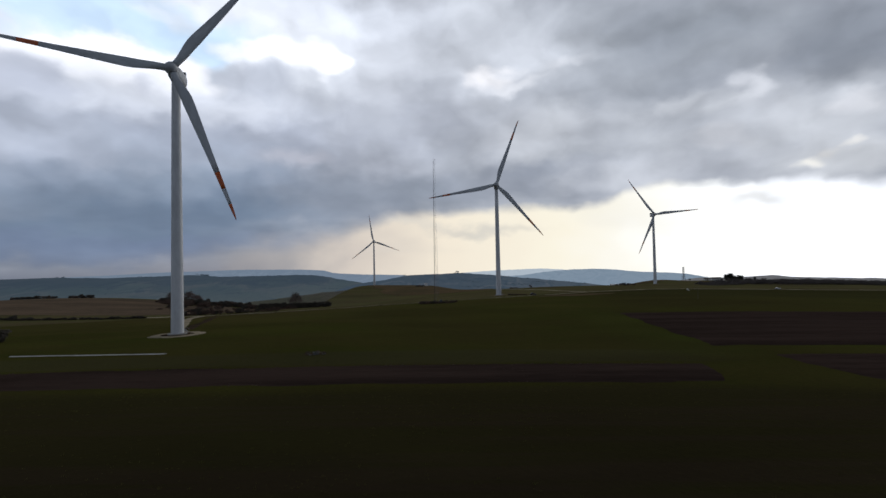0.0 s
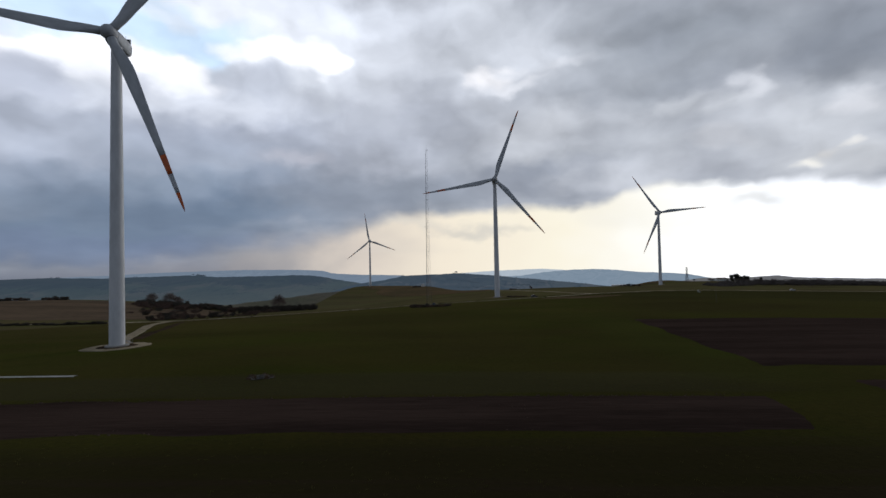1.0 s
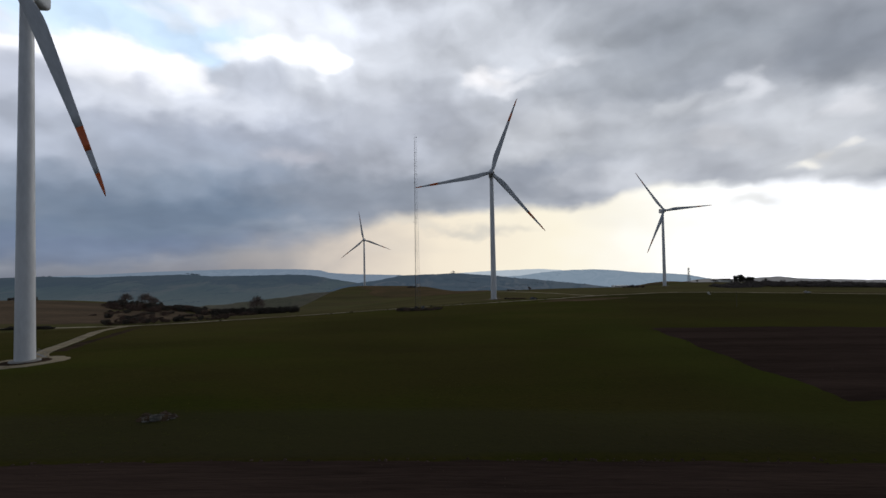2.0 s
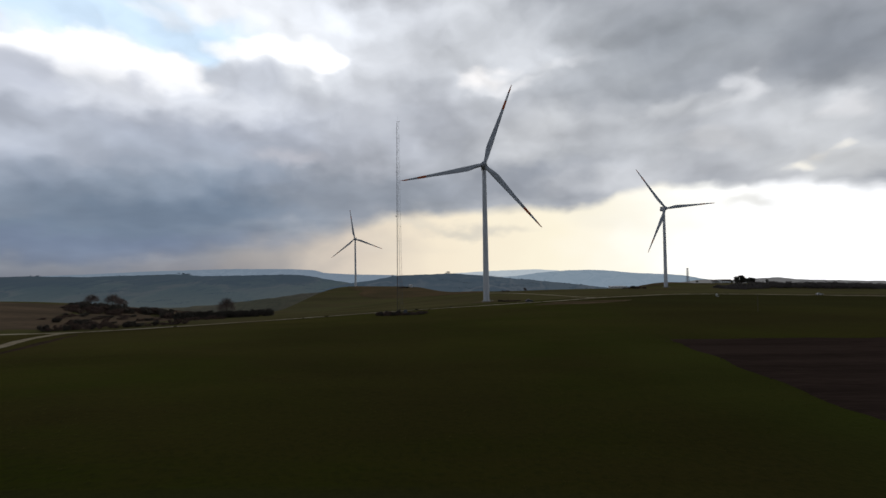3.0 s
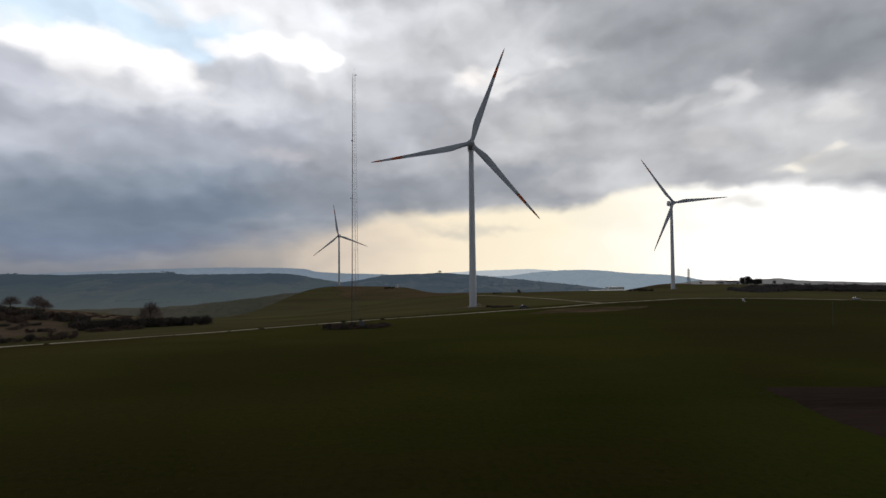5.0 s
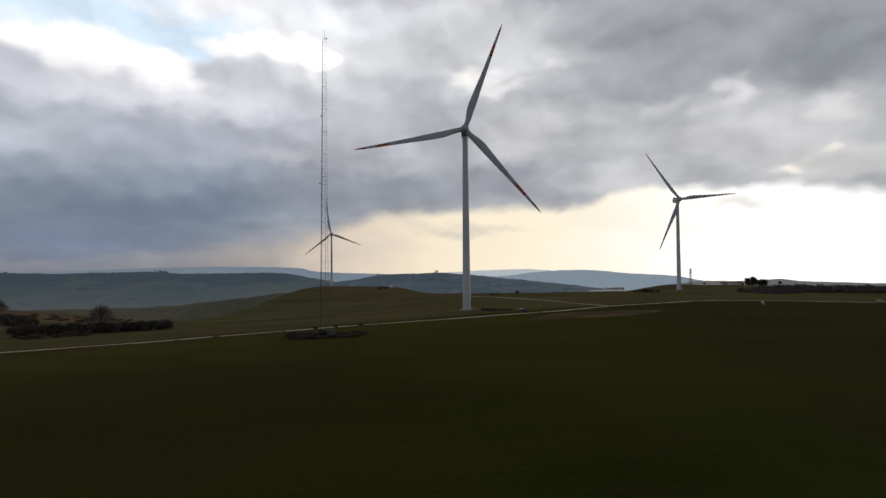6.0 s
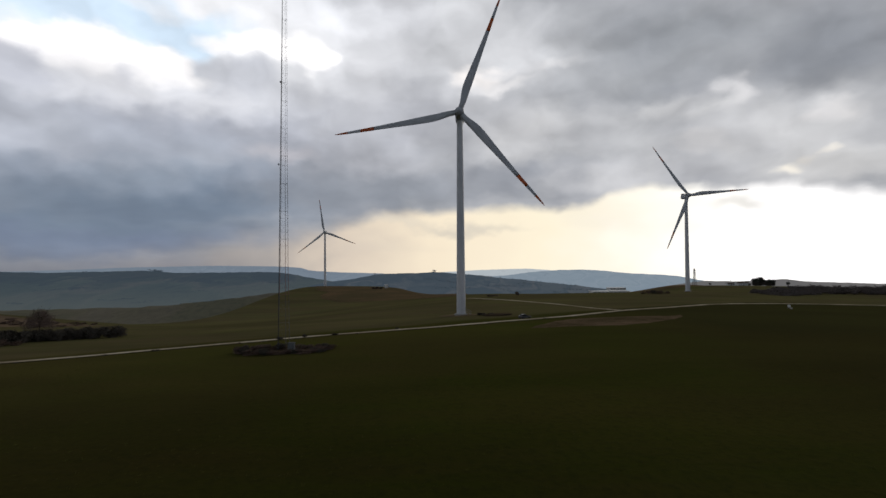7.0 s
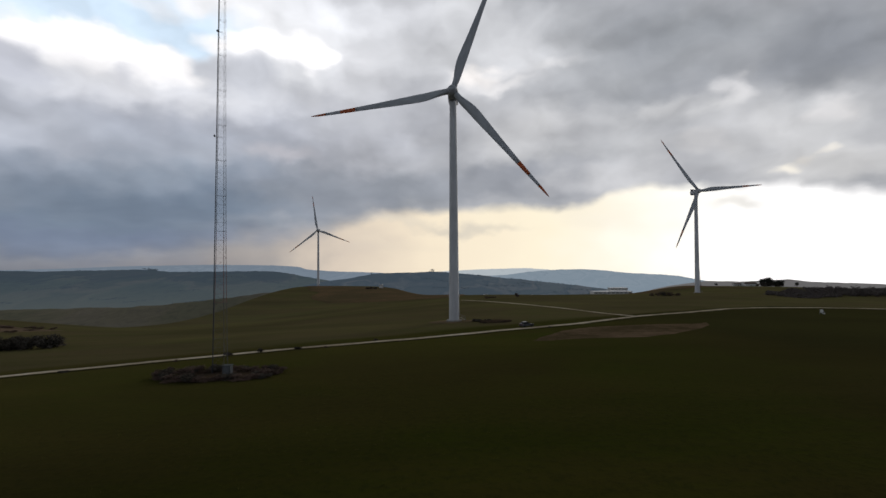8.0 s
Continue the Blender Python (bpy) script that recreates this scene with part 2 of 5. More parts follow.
def field_patchwork(name, colours, air, amount, scale, woods=None, foot=None):
    """Distant farmland: a soft patchwork of fields, with the haze in front of it added as emission. woods: heights
    between which scrub thickens;
    foot: heights between which olive bottom land shows, paled to stand in for low haze, and its colour."""
    mat = far_surface(name, colours[0], colours[1], air, amount, scale)
    n = Nodes(mat.node_tree)
    body = mat.node_tree.nodes["Principled BSDF"]
    here = n.add("ShaderNodeTexCoord").outputs["Object"]
    high = n.add("ShaderNodeSeparateXYZ", Vector=here).outputs[2]
    place = n.vec("MULTIPLY", here, (scale, scale * 0.55, scale * 3.0))
    place = n.vec("ADD", place, n.vec("MULTIPLY", n.noise(place, 1.1, 3.0)[1], (1.3, 1.3, 0.0)))
    cells = n.add("ShaderNodeTexVoronoi")
    cells.feature = "SMOOTH_F1"
    n.put(cells, "Vector", place), n.put(cells, "Scale", 1.0), n.put(cells, "Smoothness", 0.9)
    pick = n.add("ShaderNodeSeparateColor", Color=cells.outputs["Color"]).outputs[0]
    patch = n.ramp(pick, [(0.25 + 0.5 * k / (len(colours) - 1), c) for k, c in enumerate(colours)])
    grain = n.noise(place, 7.0, 5.0, 0.6)[0]
    col = n.mix(n.step(grain, 0.35, 0.8, 0.0, 0.35), patch, (0.03, 0.04, 0.04))
    # bottom land is olive, and paler where haze would lie low
    if foot:
        low, high_up, pale = foot
        sway = n.math("ADD", high, n.math("MULTIPLY", n.math("SUBTRACT", grain, 0.5), 14.0))
        col = n.mix(n.step(sway, low, high_up, 0.8, 0.0), col, pale)
    if woods:                                          # scrub and woodland thicken towards the top of the slope
        clumps = n.noise(n.vec("MULTIPLY", place, (1, 1, 0.4)), 2.0, 6.0, 0.6, 0.5)[0]
        cover = n.math("ADD", n.step(high, *woods), n.math("MULTIPLY", n.math("SUBTRACT", clumps, 0.5), 2.2))
        col = n.mix(n.step(cover, 0.40, 0.85, 0.0, 0.75), col, (0.022, 0.032, 0.040))
    n.put(body, "Base Color", col)
    return mat


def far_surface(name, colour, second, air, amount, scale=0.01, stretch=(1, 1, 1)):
    """Distant land: its own colours, with the haze in front of it added as emission."""
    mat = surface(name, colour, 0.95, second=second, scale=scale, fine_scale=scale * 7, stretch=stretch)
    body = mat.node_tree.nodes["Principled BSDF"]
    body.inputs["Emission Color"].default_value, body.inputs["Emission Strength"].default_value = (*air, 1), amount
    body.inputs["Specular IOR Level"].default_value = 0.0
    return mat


PAINT = surface("weathered_white_paint", (0.67, 0.68, 0.69), 0.45, second=(0.54, 0.55, 0.56), scale=0.25, fine_scale=1.6, stretch=(1, 1, 0.25))
BLADE = surface("grey_white_blade", (0.52, 0.54, 0.56), 0.5, second=(0.40, 0.42, 0.44), scale=0.3, fine_scale=2.5, stretch=(1, 1, 0.3))
NACELLE = surface("nacelle_shell", (0.50, 0.52, 0.54), 0.5, second=(0.38, 0.39, 0.41), scale=0.5, fine_scale=3.0)
RED = surface("warning_red", (0.62, 0.135, 0.03), 0.5, second=(0.50, 0.095, 0.02), scale=0.5, fine_scale=4.0)
STEEL_GREY = surface("galvanised_steel", (0.30, 0.31, 0.33), 0.5, 0.6, second=(0.20, 0.20, 0.21), scale=0.6, fine_scale=5.0)
MAST_RED = surface("mast_faded_red", (0.30, 0.13, 0.10), 0.7, second=(0.22, 0.11, 0.09), scale=0.3, fine_scale=3.0)
MAST_STEEL = surface("mast_steel", (0.15, 0.145, 0.145), 0.6, 0.1, second=(0.11, 0.10, 0.095), scale=0.3, fine_scale=3.0)
DARK = surface("dark_grille", (0.03, 0.03, 0.035), 0.6, scale=2.0)
CONCRETE = surface("concrete", (0.42, 0.41, 0.38), 0.85, second=(0.28, 0.27, 0.25), scale=0.6, fine_scale=6.0, bump=0.3)
GRAVEL = surface("pale_gravel", (0.42, 0.36, 0.255), 0.95, second=(0.24, 0.20, 0.135), scale=0.35, fine_scale=4.0, bump=0.5)
CHALK = surface("chalky_lane", (0.66, 0.65, 0.62), 0.95, second=(0.45, 0.44, 0.40), scale=0.3, fine_scale=3.0, bump=0.4)
TRACK = surface("earth_track", (0.64, 0.56, 0.43), 0.95, second=(0.30, 0.245, 0.17), scale=0.07, fine_scale=0.8, bump=0.5)
VERGE = surface("rank_verge_grass", (0.030, 0.026, 0.013), 0.95, second=(0.052, 0.046, 0.020), scale=0.15, fine_scale=1.4, bump=0.6)
SOIL = surface("bare_soil", (0.075, 0.052, 0.034), 0.95, second=(0.045, 0.034, 0.024), scale=0.3, fine_scale=3.0, bump=0.6)
LIGHT_SOIL = surface("dry_soil", (0.20, 0.148, 0.09), 0.95, second=(0.10, 0.08, 0.045), scale=0.12, fine_scale=1.5, bump=0.5)
DRY_PATCH = surface("thin_dry_soil", (0.175, 0.122, 0.078), 0.95, second=(0.070, 0.055, 0.028), scale=0.06, fine_scale=0.5, bump=0.5)
PLOUGHED = surface("ploughed_soil", (0.062, 0.042, 0.034), 0.95, second=(0.032, 0.022, 0.018), scale=0.06, fine_scale=0.9, bump=0.9, reach=0.25, stretch=(0.2, 1.8, 1))
STUBBLE = surface("brown_stubble", (0.185, 0.132, 0.088), 0.95, second=(0.11, 0.084, 0.058), scale=0.03, fine_scale=0.5, bump=0.4, stretch=(0.5, 1.2, 1))
FALLOW = surface("fallow_grass", (0.165, 0.112, 0.062), 0.95, second=(0.105, 0.085, 0.046), scale=0.02, fine_scale=0.2, bump=0.4)
TWIG = surface("winter_twigs", (0.145, 0.104, 0.084), 0.9, second=(0.180, 0.128, 0.100), scale=0.5, fine_scale=4.0, per_piece=0.25)
TREE_TWIG = surface("tree_twigs", (0.17, 0.128, 0.110), 0.9, second=(0.21, 0.155, 0.13), scale=0.5, fine_scale=4.0, per_piece=0.2)
LEAF = surface("dark_leaves", (0.100, 0.090, 0.074), 0.85, second=(0.128, 0.106, 0.082), scale=0.4, fine_scale=3.0, per_piece=0.2)
WOOD = surface("scrub_wood", (0.155, 0.132, 0.118), 0.9, second=(0.115, 0.100, 0.090), scale=0.1, fine_scale=0.6)
PINE = surface("pine_needles", (0.06, 0.066, 0.052), 0.85, second=(0.08, 0.08, 0.06), scale=0.3, fine_scale=2.0, per_piece=0.3)
BARK = surface("bark", (0.075, 0.058, 0.042), 0.9, second=(0.045, 0.036, 0.028), scale=1.0, fine_scale=9.0, bump=0.5)
STONE = surface("field_stone", (0.25, 0.24, 0.215), 0.9, second=(0.10, 0.095, 0.082), scale=1.2, fine_scale=9.0, bump=0.4, per_piece=0.3)
WALLWHITE = surface("whitewash", (0.75, 0.74, 0.70), 0.8, second=(0.60, 0.59, 0.55), scale=0.2, fine_scale=2.0)
ROOF_TILE = surface("roof_tile", (0.17, 0.12, 0.09), 0.85, second=(0.11, 0.085, 0.07), scale=0.5, fine_scale=5.0)
SHEETMETAL = surface("sheet_roof", (0.60, 0.61, 0.62), 0.4, 0.3, second=(0.48, 0.49, 0.50), scale=0.1, fine_scale=1.5)
GLASS = surface("dark_glass", (0.02, 0.022, 0.025), 0.12, scale=3.0)
CAR_GREY = surface("car_paint_grey", (0.09, 0.095, 0.105), 0.3, 0.3, scale=1.0)
CAR_WHITE = surface("car_paint_white", (0.75, 0.75, 0.74), 0.3, scale=1.0)
CABINET = surface("weathered_cabinet", (0.15, 0.16, 0.16), 0.85, second=(0.09, 0.095, 0.095), scale=1.0, fine_scale=6.0)
RUBBER = surface("tyre_rubber", (0.02, 0.02, 0.02), 0.85, scale=4.0)
LAMP_RED = surface("red_lens", (0.35, 0.02, 0.02), 0.3, scale=4.0)
LAMP_CLEAR = surface("clear_lens", (0.6, 0.6, 0.6), 0.2, scale=4.0)

# haze glow emitted by the distant land; blue-grey base colours carry haze too
HAZE_GLOW = (0.20, 0.28, 0.37)

HILL_NEAR = field_patchwork("wooded_hillside", [(0.045, 0.055, 0.055), (0.07, 0.075, 0.07), (0.16, 0.14, 0.115), (0.055, 0.065, 0.062), (0.10, 0.10, 0.085)], HAZE_GLOW, 0.20, 0.012, woods=(-90.0, 10.0))
HILL_VALLEY = field_patchwork("valley_fields", [(0.06, 0.08, 0.06), (0.075, 0.095, 0.07), (0.10, 0.11, 0.08), (0.12, 0.112, 0.085), (0.055, 0.07, 0.055)], HAZE_GLOW, 0.165, 0.006, woods=(-85.0, -20.0), foot=(-110.0, -50.0, (0.165, 0.165, 0.105)))
HILL_SPUR = field_patchwork("lower_slope_fields", [(0.165, 0.155, 0.098), (0.185, 0.165, 0.108), (0.20, 0.175, 0.125), (0.15, 0.148, 0.095)], HAZE_GLOW, 0.015, 0.011, foot=(-120.0, -75.0, (0.18, 0.178, 0.125)))
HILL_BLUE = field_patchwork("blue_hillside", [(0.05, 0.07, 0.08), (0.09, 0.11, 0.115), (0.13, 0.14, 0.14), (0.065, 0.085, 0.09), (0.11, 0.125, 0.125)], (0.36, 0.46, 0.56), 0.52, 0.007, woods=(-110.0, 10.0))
# stronger emission than the mesa: brighter haze on the sun's side
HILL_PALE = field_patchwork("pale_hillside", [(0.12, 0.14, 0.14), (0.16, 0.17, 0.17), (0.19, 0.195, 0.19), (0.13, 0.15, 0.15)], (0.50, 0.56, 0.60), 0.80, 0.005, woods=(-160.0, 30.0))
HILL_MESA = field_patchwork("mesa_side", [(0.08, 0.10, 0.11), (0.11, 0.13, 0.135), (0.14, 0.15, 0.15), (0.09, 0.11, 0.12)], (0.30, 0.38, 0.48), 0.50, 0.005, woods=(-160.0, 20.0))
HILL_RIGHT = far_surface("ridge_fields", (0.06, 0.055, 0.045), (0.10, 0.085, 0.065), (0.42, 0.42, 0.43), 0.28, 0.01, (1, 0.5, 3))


def ground_material():
    """Young crops, fallow strips and worn grass over the open ground; valley land far off, its colour paled for haze.
    """
    mat = bpy.data.materials.new("open_fields")
    mat.use_nodes = True
    n = Nodes(mat.node_tree)
    body = mat.node_tree.nodes["Principled BSDF"]
    place = n.add("ShaderNodeTexCoord").outputs["Object"]
    x, y, z = n.add("ShaderNodeSeparateXYZ", Vector=place).outputs
    broad = n.noise(place, 0.011, 5.0, 0.6)[0]
    patchy = n.noise(n.vec("MULTIPLY", place, (0.35, 1.0, 1.0)), 0.055, 5.0, 0.62)[0]
    tufts = n.noise(place, 1.3, 4.0, 0.7)[0]
    drill = n.add("ShaderNodeTexWave", Vector=place, Scale=0.22, Distortion=1.5, Detail=3.0)
    drill.bands_direction = "Y"
    green = n.mix(n.step(patchy, 0.36, 0.66), (0.031, 0.039, 0.005), (0.043, 0.038, 0.009))
    green = n.mix(n.step(broad, 0.40, 0.62), green, (0.037, 0.032, 0.009))
    green = n.mix(n.math("MULTIPLY", drill.outputs[0], 0.16), green, (0.040, 0.030, 0.014))
    green = n.mix(n.step(tufts, 0.42, 0.72, 0.0, 0.5), green, (0.018, 0.021, 0.007))
    # worn strip along the near field edge and the crop behind it
    wob = n.math("ADD", y, n.math("MULTIPLY", n.math("SUBTRACT", patchy, 0.5), 8.0))
    strip = n.math("MULTIPLY", n.step(wob, 86.0, 88.0), n.step(wob, 99.0, 103.0, 1.0, 0.0))
    strip = n.math("MULTIPLY", strip, n.step(x, 45.0, 70.0, 1.0, 0.0))
    green = n.mix(n.math("MULTIPLY", strip, 0.65), green, (0.037, 0.034, 0.019))
    # nearest plot: browner, with lens fall-off painted in as darker colour
    dimmed_plot = n.step(wob, 64.0, 71.0, 1.0, 0.0)
    green = n.mix(n.math("MULTIPLY", dimmed_plot, 0.8), green, (0.0215, 0.0175, 0.009))
    streaks = n.noise(n.vec("MULTIPLY", place, (0.035, 1.0, 1.0)), 0.30, 4.0, 0.6)[0]
    worn = n.math("MULTIPLY", n.step(wob, 60.0, 76.0, 1.0, 0.0), n.step(streaks, 0.46, 0.62))
    green = n.mix(n.math("MULTIPLY", worn, 0.7), green, (0.029, 0.020, 0.014))
    bound = n.math("MINIMUM", n.math("ADD", n.math("MULTIPLY", x, 0.55), 292.0), 398.0)
    beyond = n.step(n.math("SUBTRACT", wob, bound), -2.0, 8.0)
    rough_land = n.mix(n.step(patchy, 0.35, 0.65), (0.080, 0.076, 0.034), (0.100, 0.080, 0.046))
    green = n.mix(n.math("MULTIPLY", beyond, 0.85), green, rough_land)
    shade_crop = n.math("MULTIPLY", n.step(n.math("ADD", x, n.math("MULTIPLY", n.math("SUBTRACT", patchy, 0.5), 30.0)), 96.0, 118.0), n.step(wob, 255.0, 285.0))
    shade_crop = n.math("MULTIPLY", shade_crop, n.math("SUBTRACT", 1.0, beyond))
    green = n.mix(n.math("MULTIPLY", shade_crop, 0.9), green, (0.016, 0.020, 0.007))
    # a lusher fringe beside the broad ploughed field, and lighter and darker drifts in the crop
    fringe = n.math("MULTIPLY", n.step(n.math("ADD", x, n.math("MULTIPLY", n.math("SUBTRACT", patchy, 0.5), 14.0)), 44.0, 60.0), n.step(x, 66.0, 78.0, 1.0, 0.0))
    fringe = n.math("MULTIPLY", fringe, n.math("MULTIPLY", n.step(wob, 88.0, 100.0), n.step(wob, 176.0, 205.0, 1.0, 0.0)))
    green = n.mix(n.math("MULTIPLY", fringe, 0.35), green, (0.036, 0.052, 0.009))
    older = n.math("MULTIPLY", n.step(x, -75.0, 45.0, 1.0, 0.0), n.step(wob, 150.0, 205.0))
    green = n.mix(n.math("MULTIPLY", older, n.math("MULTIPLY", n.math("SUBTRACT", 1.0, beyond), 0.5)), green, (0.058, 0.046, 0.018))
    dull = n.math("MULTIPLY", n.step(n.math("ADD", x, n.math("MULTIPLY", n.math("SUBTRACT", patchy, 0.5), 40.0)), 50.0, 100.0), n.step(wob, 182.0, 205.0))
    green = n.mix(n.math("MULTIPLY", dull, n.math("MULTIPLY", n.math("SUBTRACT", 1.0, beyond), 0.4)), green, (0.022, 0.018, 0.008))
    drifts = n.noise(n.vec("MULTIPLY", place, (0.45, 1.0, 1.0)), 0.028, 4.0, 0.55, 0.4)[0]
    green = n.mix(1.0, green, n.ramp(drifts, [(0.32, (0.76, 0.74, 0.80)), (0.5, (1.0, 1.0, 1.0)), (0.68, (1.22, 1.28, 1.1))]), "MULTIPLY")
    # falling land takes a paler colour that stands in for valley haze
    valley = n.mix(n.step(patchy, 0.4, 0.6), (0.135, 0.130, 0.082), (0.155, 0.140, 0.092))
    low = n.step(n.math("ADD", z, n.math("MULTIPLY", n.math("SUBTRACT", patchy, 0.5), 20.0)), -52.0, -18.0, 1.0, 0.0)
    n.put(body, "Base Color", n.mix(low, green, valley))
    body.inputs["Roughness"].default_value = 0.95
    body.inputs["Specular IOR Level"].default_value = 0.0
    body.inputs["Sheen Weight"].default_value, body.inputs["Sheen Roughness"].default_value = 0.050, 0.30
    body.inputs["Sheen Tint"].default_value = (0.90, 0.80, 0.28, 1)
    relief = n.add("ShaderNodeBump", Strength=0.35, Distance=0.25, Height=n.math("ADD", tufts, n.math("MULTIPLY", patchy, 1.5)))
    n.put(body, "Normal", relief.outputs[0])
    return mat


GRASS = surface("coarse_grass", (0.080, 0.088, 0.018), 0.95, second=(0.115, 0.095, 0.034), scale=0.05, fine_scale=0.7)
CLOD = surface("soil_clods", (0.105, 0.074, 0.057), 0.95, second=(0.045, 0.031, 0.025), scale=0.2, fine_scale=2.0)
GROUND = ground_material()

# ---------------------------------------------------------------- building blocks


def part(name, bm, material, parent=None, label="", smooth=False, m=None):
    """Link a bmesh as one mesh object, under its thing where one is given."""
    mesh = bpy.data.meshes.new(name)
    bm.to_mesh(mesh)
    bm.free()
    return placed(name, mesh, material, parent, label, smooth, m)


def placed(name, mesh, material=None, parent=None, label="", smooth=False, m=None):
    if material and not mesh.materials:
        mesh.materials.append(material)
    if smooth:
        mesh.polygons.foreach_set("use_smooth", [True] * len(mesh.polygons))
    ob = new(name, mesh)
    if m is not None:
        ob.matrix_basis = m
    if parent:
        ob.parent = parent
    return tagged(ob, label)


def thing(name, m, label, category, group="", kind=""):
    ob = new(name)
    ob.empty_display_size = 0.5
    ob.matrix_basis = m
    return tagged(ob, label, category, group, kind)


def add_box(bm, centre, size, turn=None, bevel=0.0):
    made = bmesh.ops.create_cube(bm, size=1.0)["verts"]
    bmesh.ops.scale(bm, vec=size, verts=made)
    if bevel:
        edges = list({e for v in made for e in v.link_edges})
        made = list({v for f in bmesh.ops.bevel(bm, geom=edges, offset=bevel, segments=2, affect="EDGES", profile=0.6)["faces"] for v in f.verts} | {v for v in made if v.is_valid})
    if turn is not None:
        bmesh.ops.transform(bm, matrix=turn, verts=made)
    bmesh.ops.translate(bm, vec=centre, verts=made)
    return made


def add_rod(bm, a, b, r1, r2=None, sides=6, caps=True):
    """A straight round bar from a to b."""
    a, b = Vector(a), Vector(b)
    r2 = r1 if r2 is None else r2
    turn = (b - a).to_track_quat("Z", "Y").to_matrix()
    rings = []
    for centre, r in ((a, r1), (b, r2)):
        rings.append([bm.verts.new(centre + turn @ Vector((r * math.cos(2 * math.pi * k / sides), r * math.sin(2 * math.pi * k / sides), 0))) for k in range(sides)])
    for k in range(sides):
        bm.faces.new((rings[0][k], rings[0][(k + 1) % sides], rings[1][(k + 1) % sides], rings[1][k]))
    if caps:
        bm.faces.new(list(reversed(rings[0]))), bm.faces.new(rings[1])


def add_lathe(bm, profile, sides=32, caps=True):
    """Rings of (radius, z) joined round the z axis."""
    rings = [[bm.verts.new((r * math.cos(2 * math.pi * k / sides), r * math.sin(2 * math.pi * k / sides), z)) for k in range(sides)] for r, z in profile]
    for low, high in zip(rings, rings[1:]):
        for k in range(sides):
            bm.faces.new((low[k], low[(k + 1) % sides], high[(k + 1) % sides], high[k]))
    if caps:
        bm.faces.new(list(reversed(rings[0]))), bm.faces.new(rings[-1])


def rod(a, b, r1, r2=None, sides=8):
    bm = bmesh.new()
    add_rod(bm, a, b, r1, r2, sides)
    return bm


def box(centre, size, turn=None, bevel=0.0):
    bm = bmesh.new()
    add_box(bm, centre, size, turn, bevel)
    return bm


def lathe(profile, sides=32):
    bm = bmesh.new()
    add_lathe(bm, profile, sides)
    return bm


# ---------------------------------------------------------------- the lie of the land
# broad swells of the plateau: x, y, radius, height
SWELLS = [
    (-90, 330, 110, -0.08),
    (-125, 500, 140, -11.88),
    (130, 240, 120, 5.45),
    (20, 70, 130, 2.78),
    (150, 420, 160, 2.72),
    (-290, 370, 150, 9.41),
    (250, 560, 200, 6.82),
    (450, 760, 220, 8.09),
    (-80, 160, 110, 2.35),
    (-140, 850, 200, 7.73),
    (40, 450, 120, 5.43),
    (0, 260, 90, 2.8),
    (620, 620, 200, -4.7),
    (170, 590, 90, -0.56),
    (210, 660, 80, -5.03),
]


def ease(t):
    t = np.clip(t, 0.0, 1.0)
    return t * t * (3 - 2 * t)


def height(x, y):
    """The ground: a gently rolling plateau that falls to a valley on the far side."""
    x, y = np.asarray(x, float), np.asarray(y, float)
    xc, yc = np.clip(x, -900, 1200), np.clip(y, -900, 1200)
    land = 0.28 + -3.0 * xc / 1000 + -33.59 * yc / 1000
    for cx, cy, r, h in SWELLS:
        land = land + h * np.exp(-((xc - cx) ** 2 + (yc - cy) ** 2) / (r * r))
    land = land + 4.8 * np.exp(-((x - 278) ** 2 + (y - 648) ** 2) / 36.0**2)
    flank = x + 0.2 * (y - 330)
    brow = 405 + 495 * ease((flank + 140) / 115) - 270 * ease((x + 70) / 100) + 250 * ease((x - 300) / 130)
    fall = ease((y - brow) / (620 + 30 * ease((x + 100) / 150)))
    return land * (1 - fall) - 115 * fall - 150 * ease((np.hypot(x, y) - 1800) / 1500)


def at(x, y, lift=0.0, turn=0.0):
    """A pose on the ground."""
    return pose(x, y, float(height(x, y)) + lift, 0, 0, turn)


def grid_mesh(name, xs, ys, lift=0.0, keep=None):
    gx, gy = np.meshgrid(xs, ys)
    gz = height(gx, gy) + lift
    verts = np.stack([gx, gy, gz], -1).reshape(-1, 3)
    w = len(xs)
    faces = [(j * w + i, j * w + i + 1, (j + 1) * w + i + 1, (j + 1) * w + i) for j in range(len(ys) - 1) for i in range(w - 1)]
    mesh = bpy.data.meshes.new(name)
    mesh.from_pydata(verts.tolist(), [], faces)
    return mesh


def spaced(*runs):
    return np.concatenate([np.arange(a, b, s) for a, b, s in runs])


xs = spaced((-4500, -1500, 150), (-1500, -460, 26), (-460, 560, 5), (560, 1400, 28), (1400, 4501, 155))
ys = spaced((-2500, -300, 110), (-300, -20, 14), (-20, 460, 4.5), (460, 1000, 9), (1000, 1800, 27), (1800, 4501, 135))
tagged(placed("ground", grid_mesh("ground", xs, ys), GROUND, smooth=True), "dark green rolling crop and pasture land under heavy cloud", "field", kind="structure")


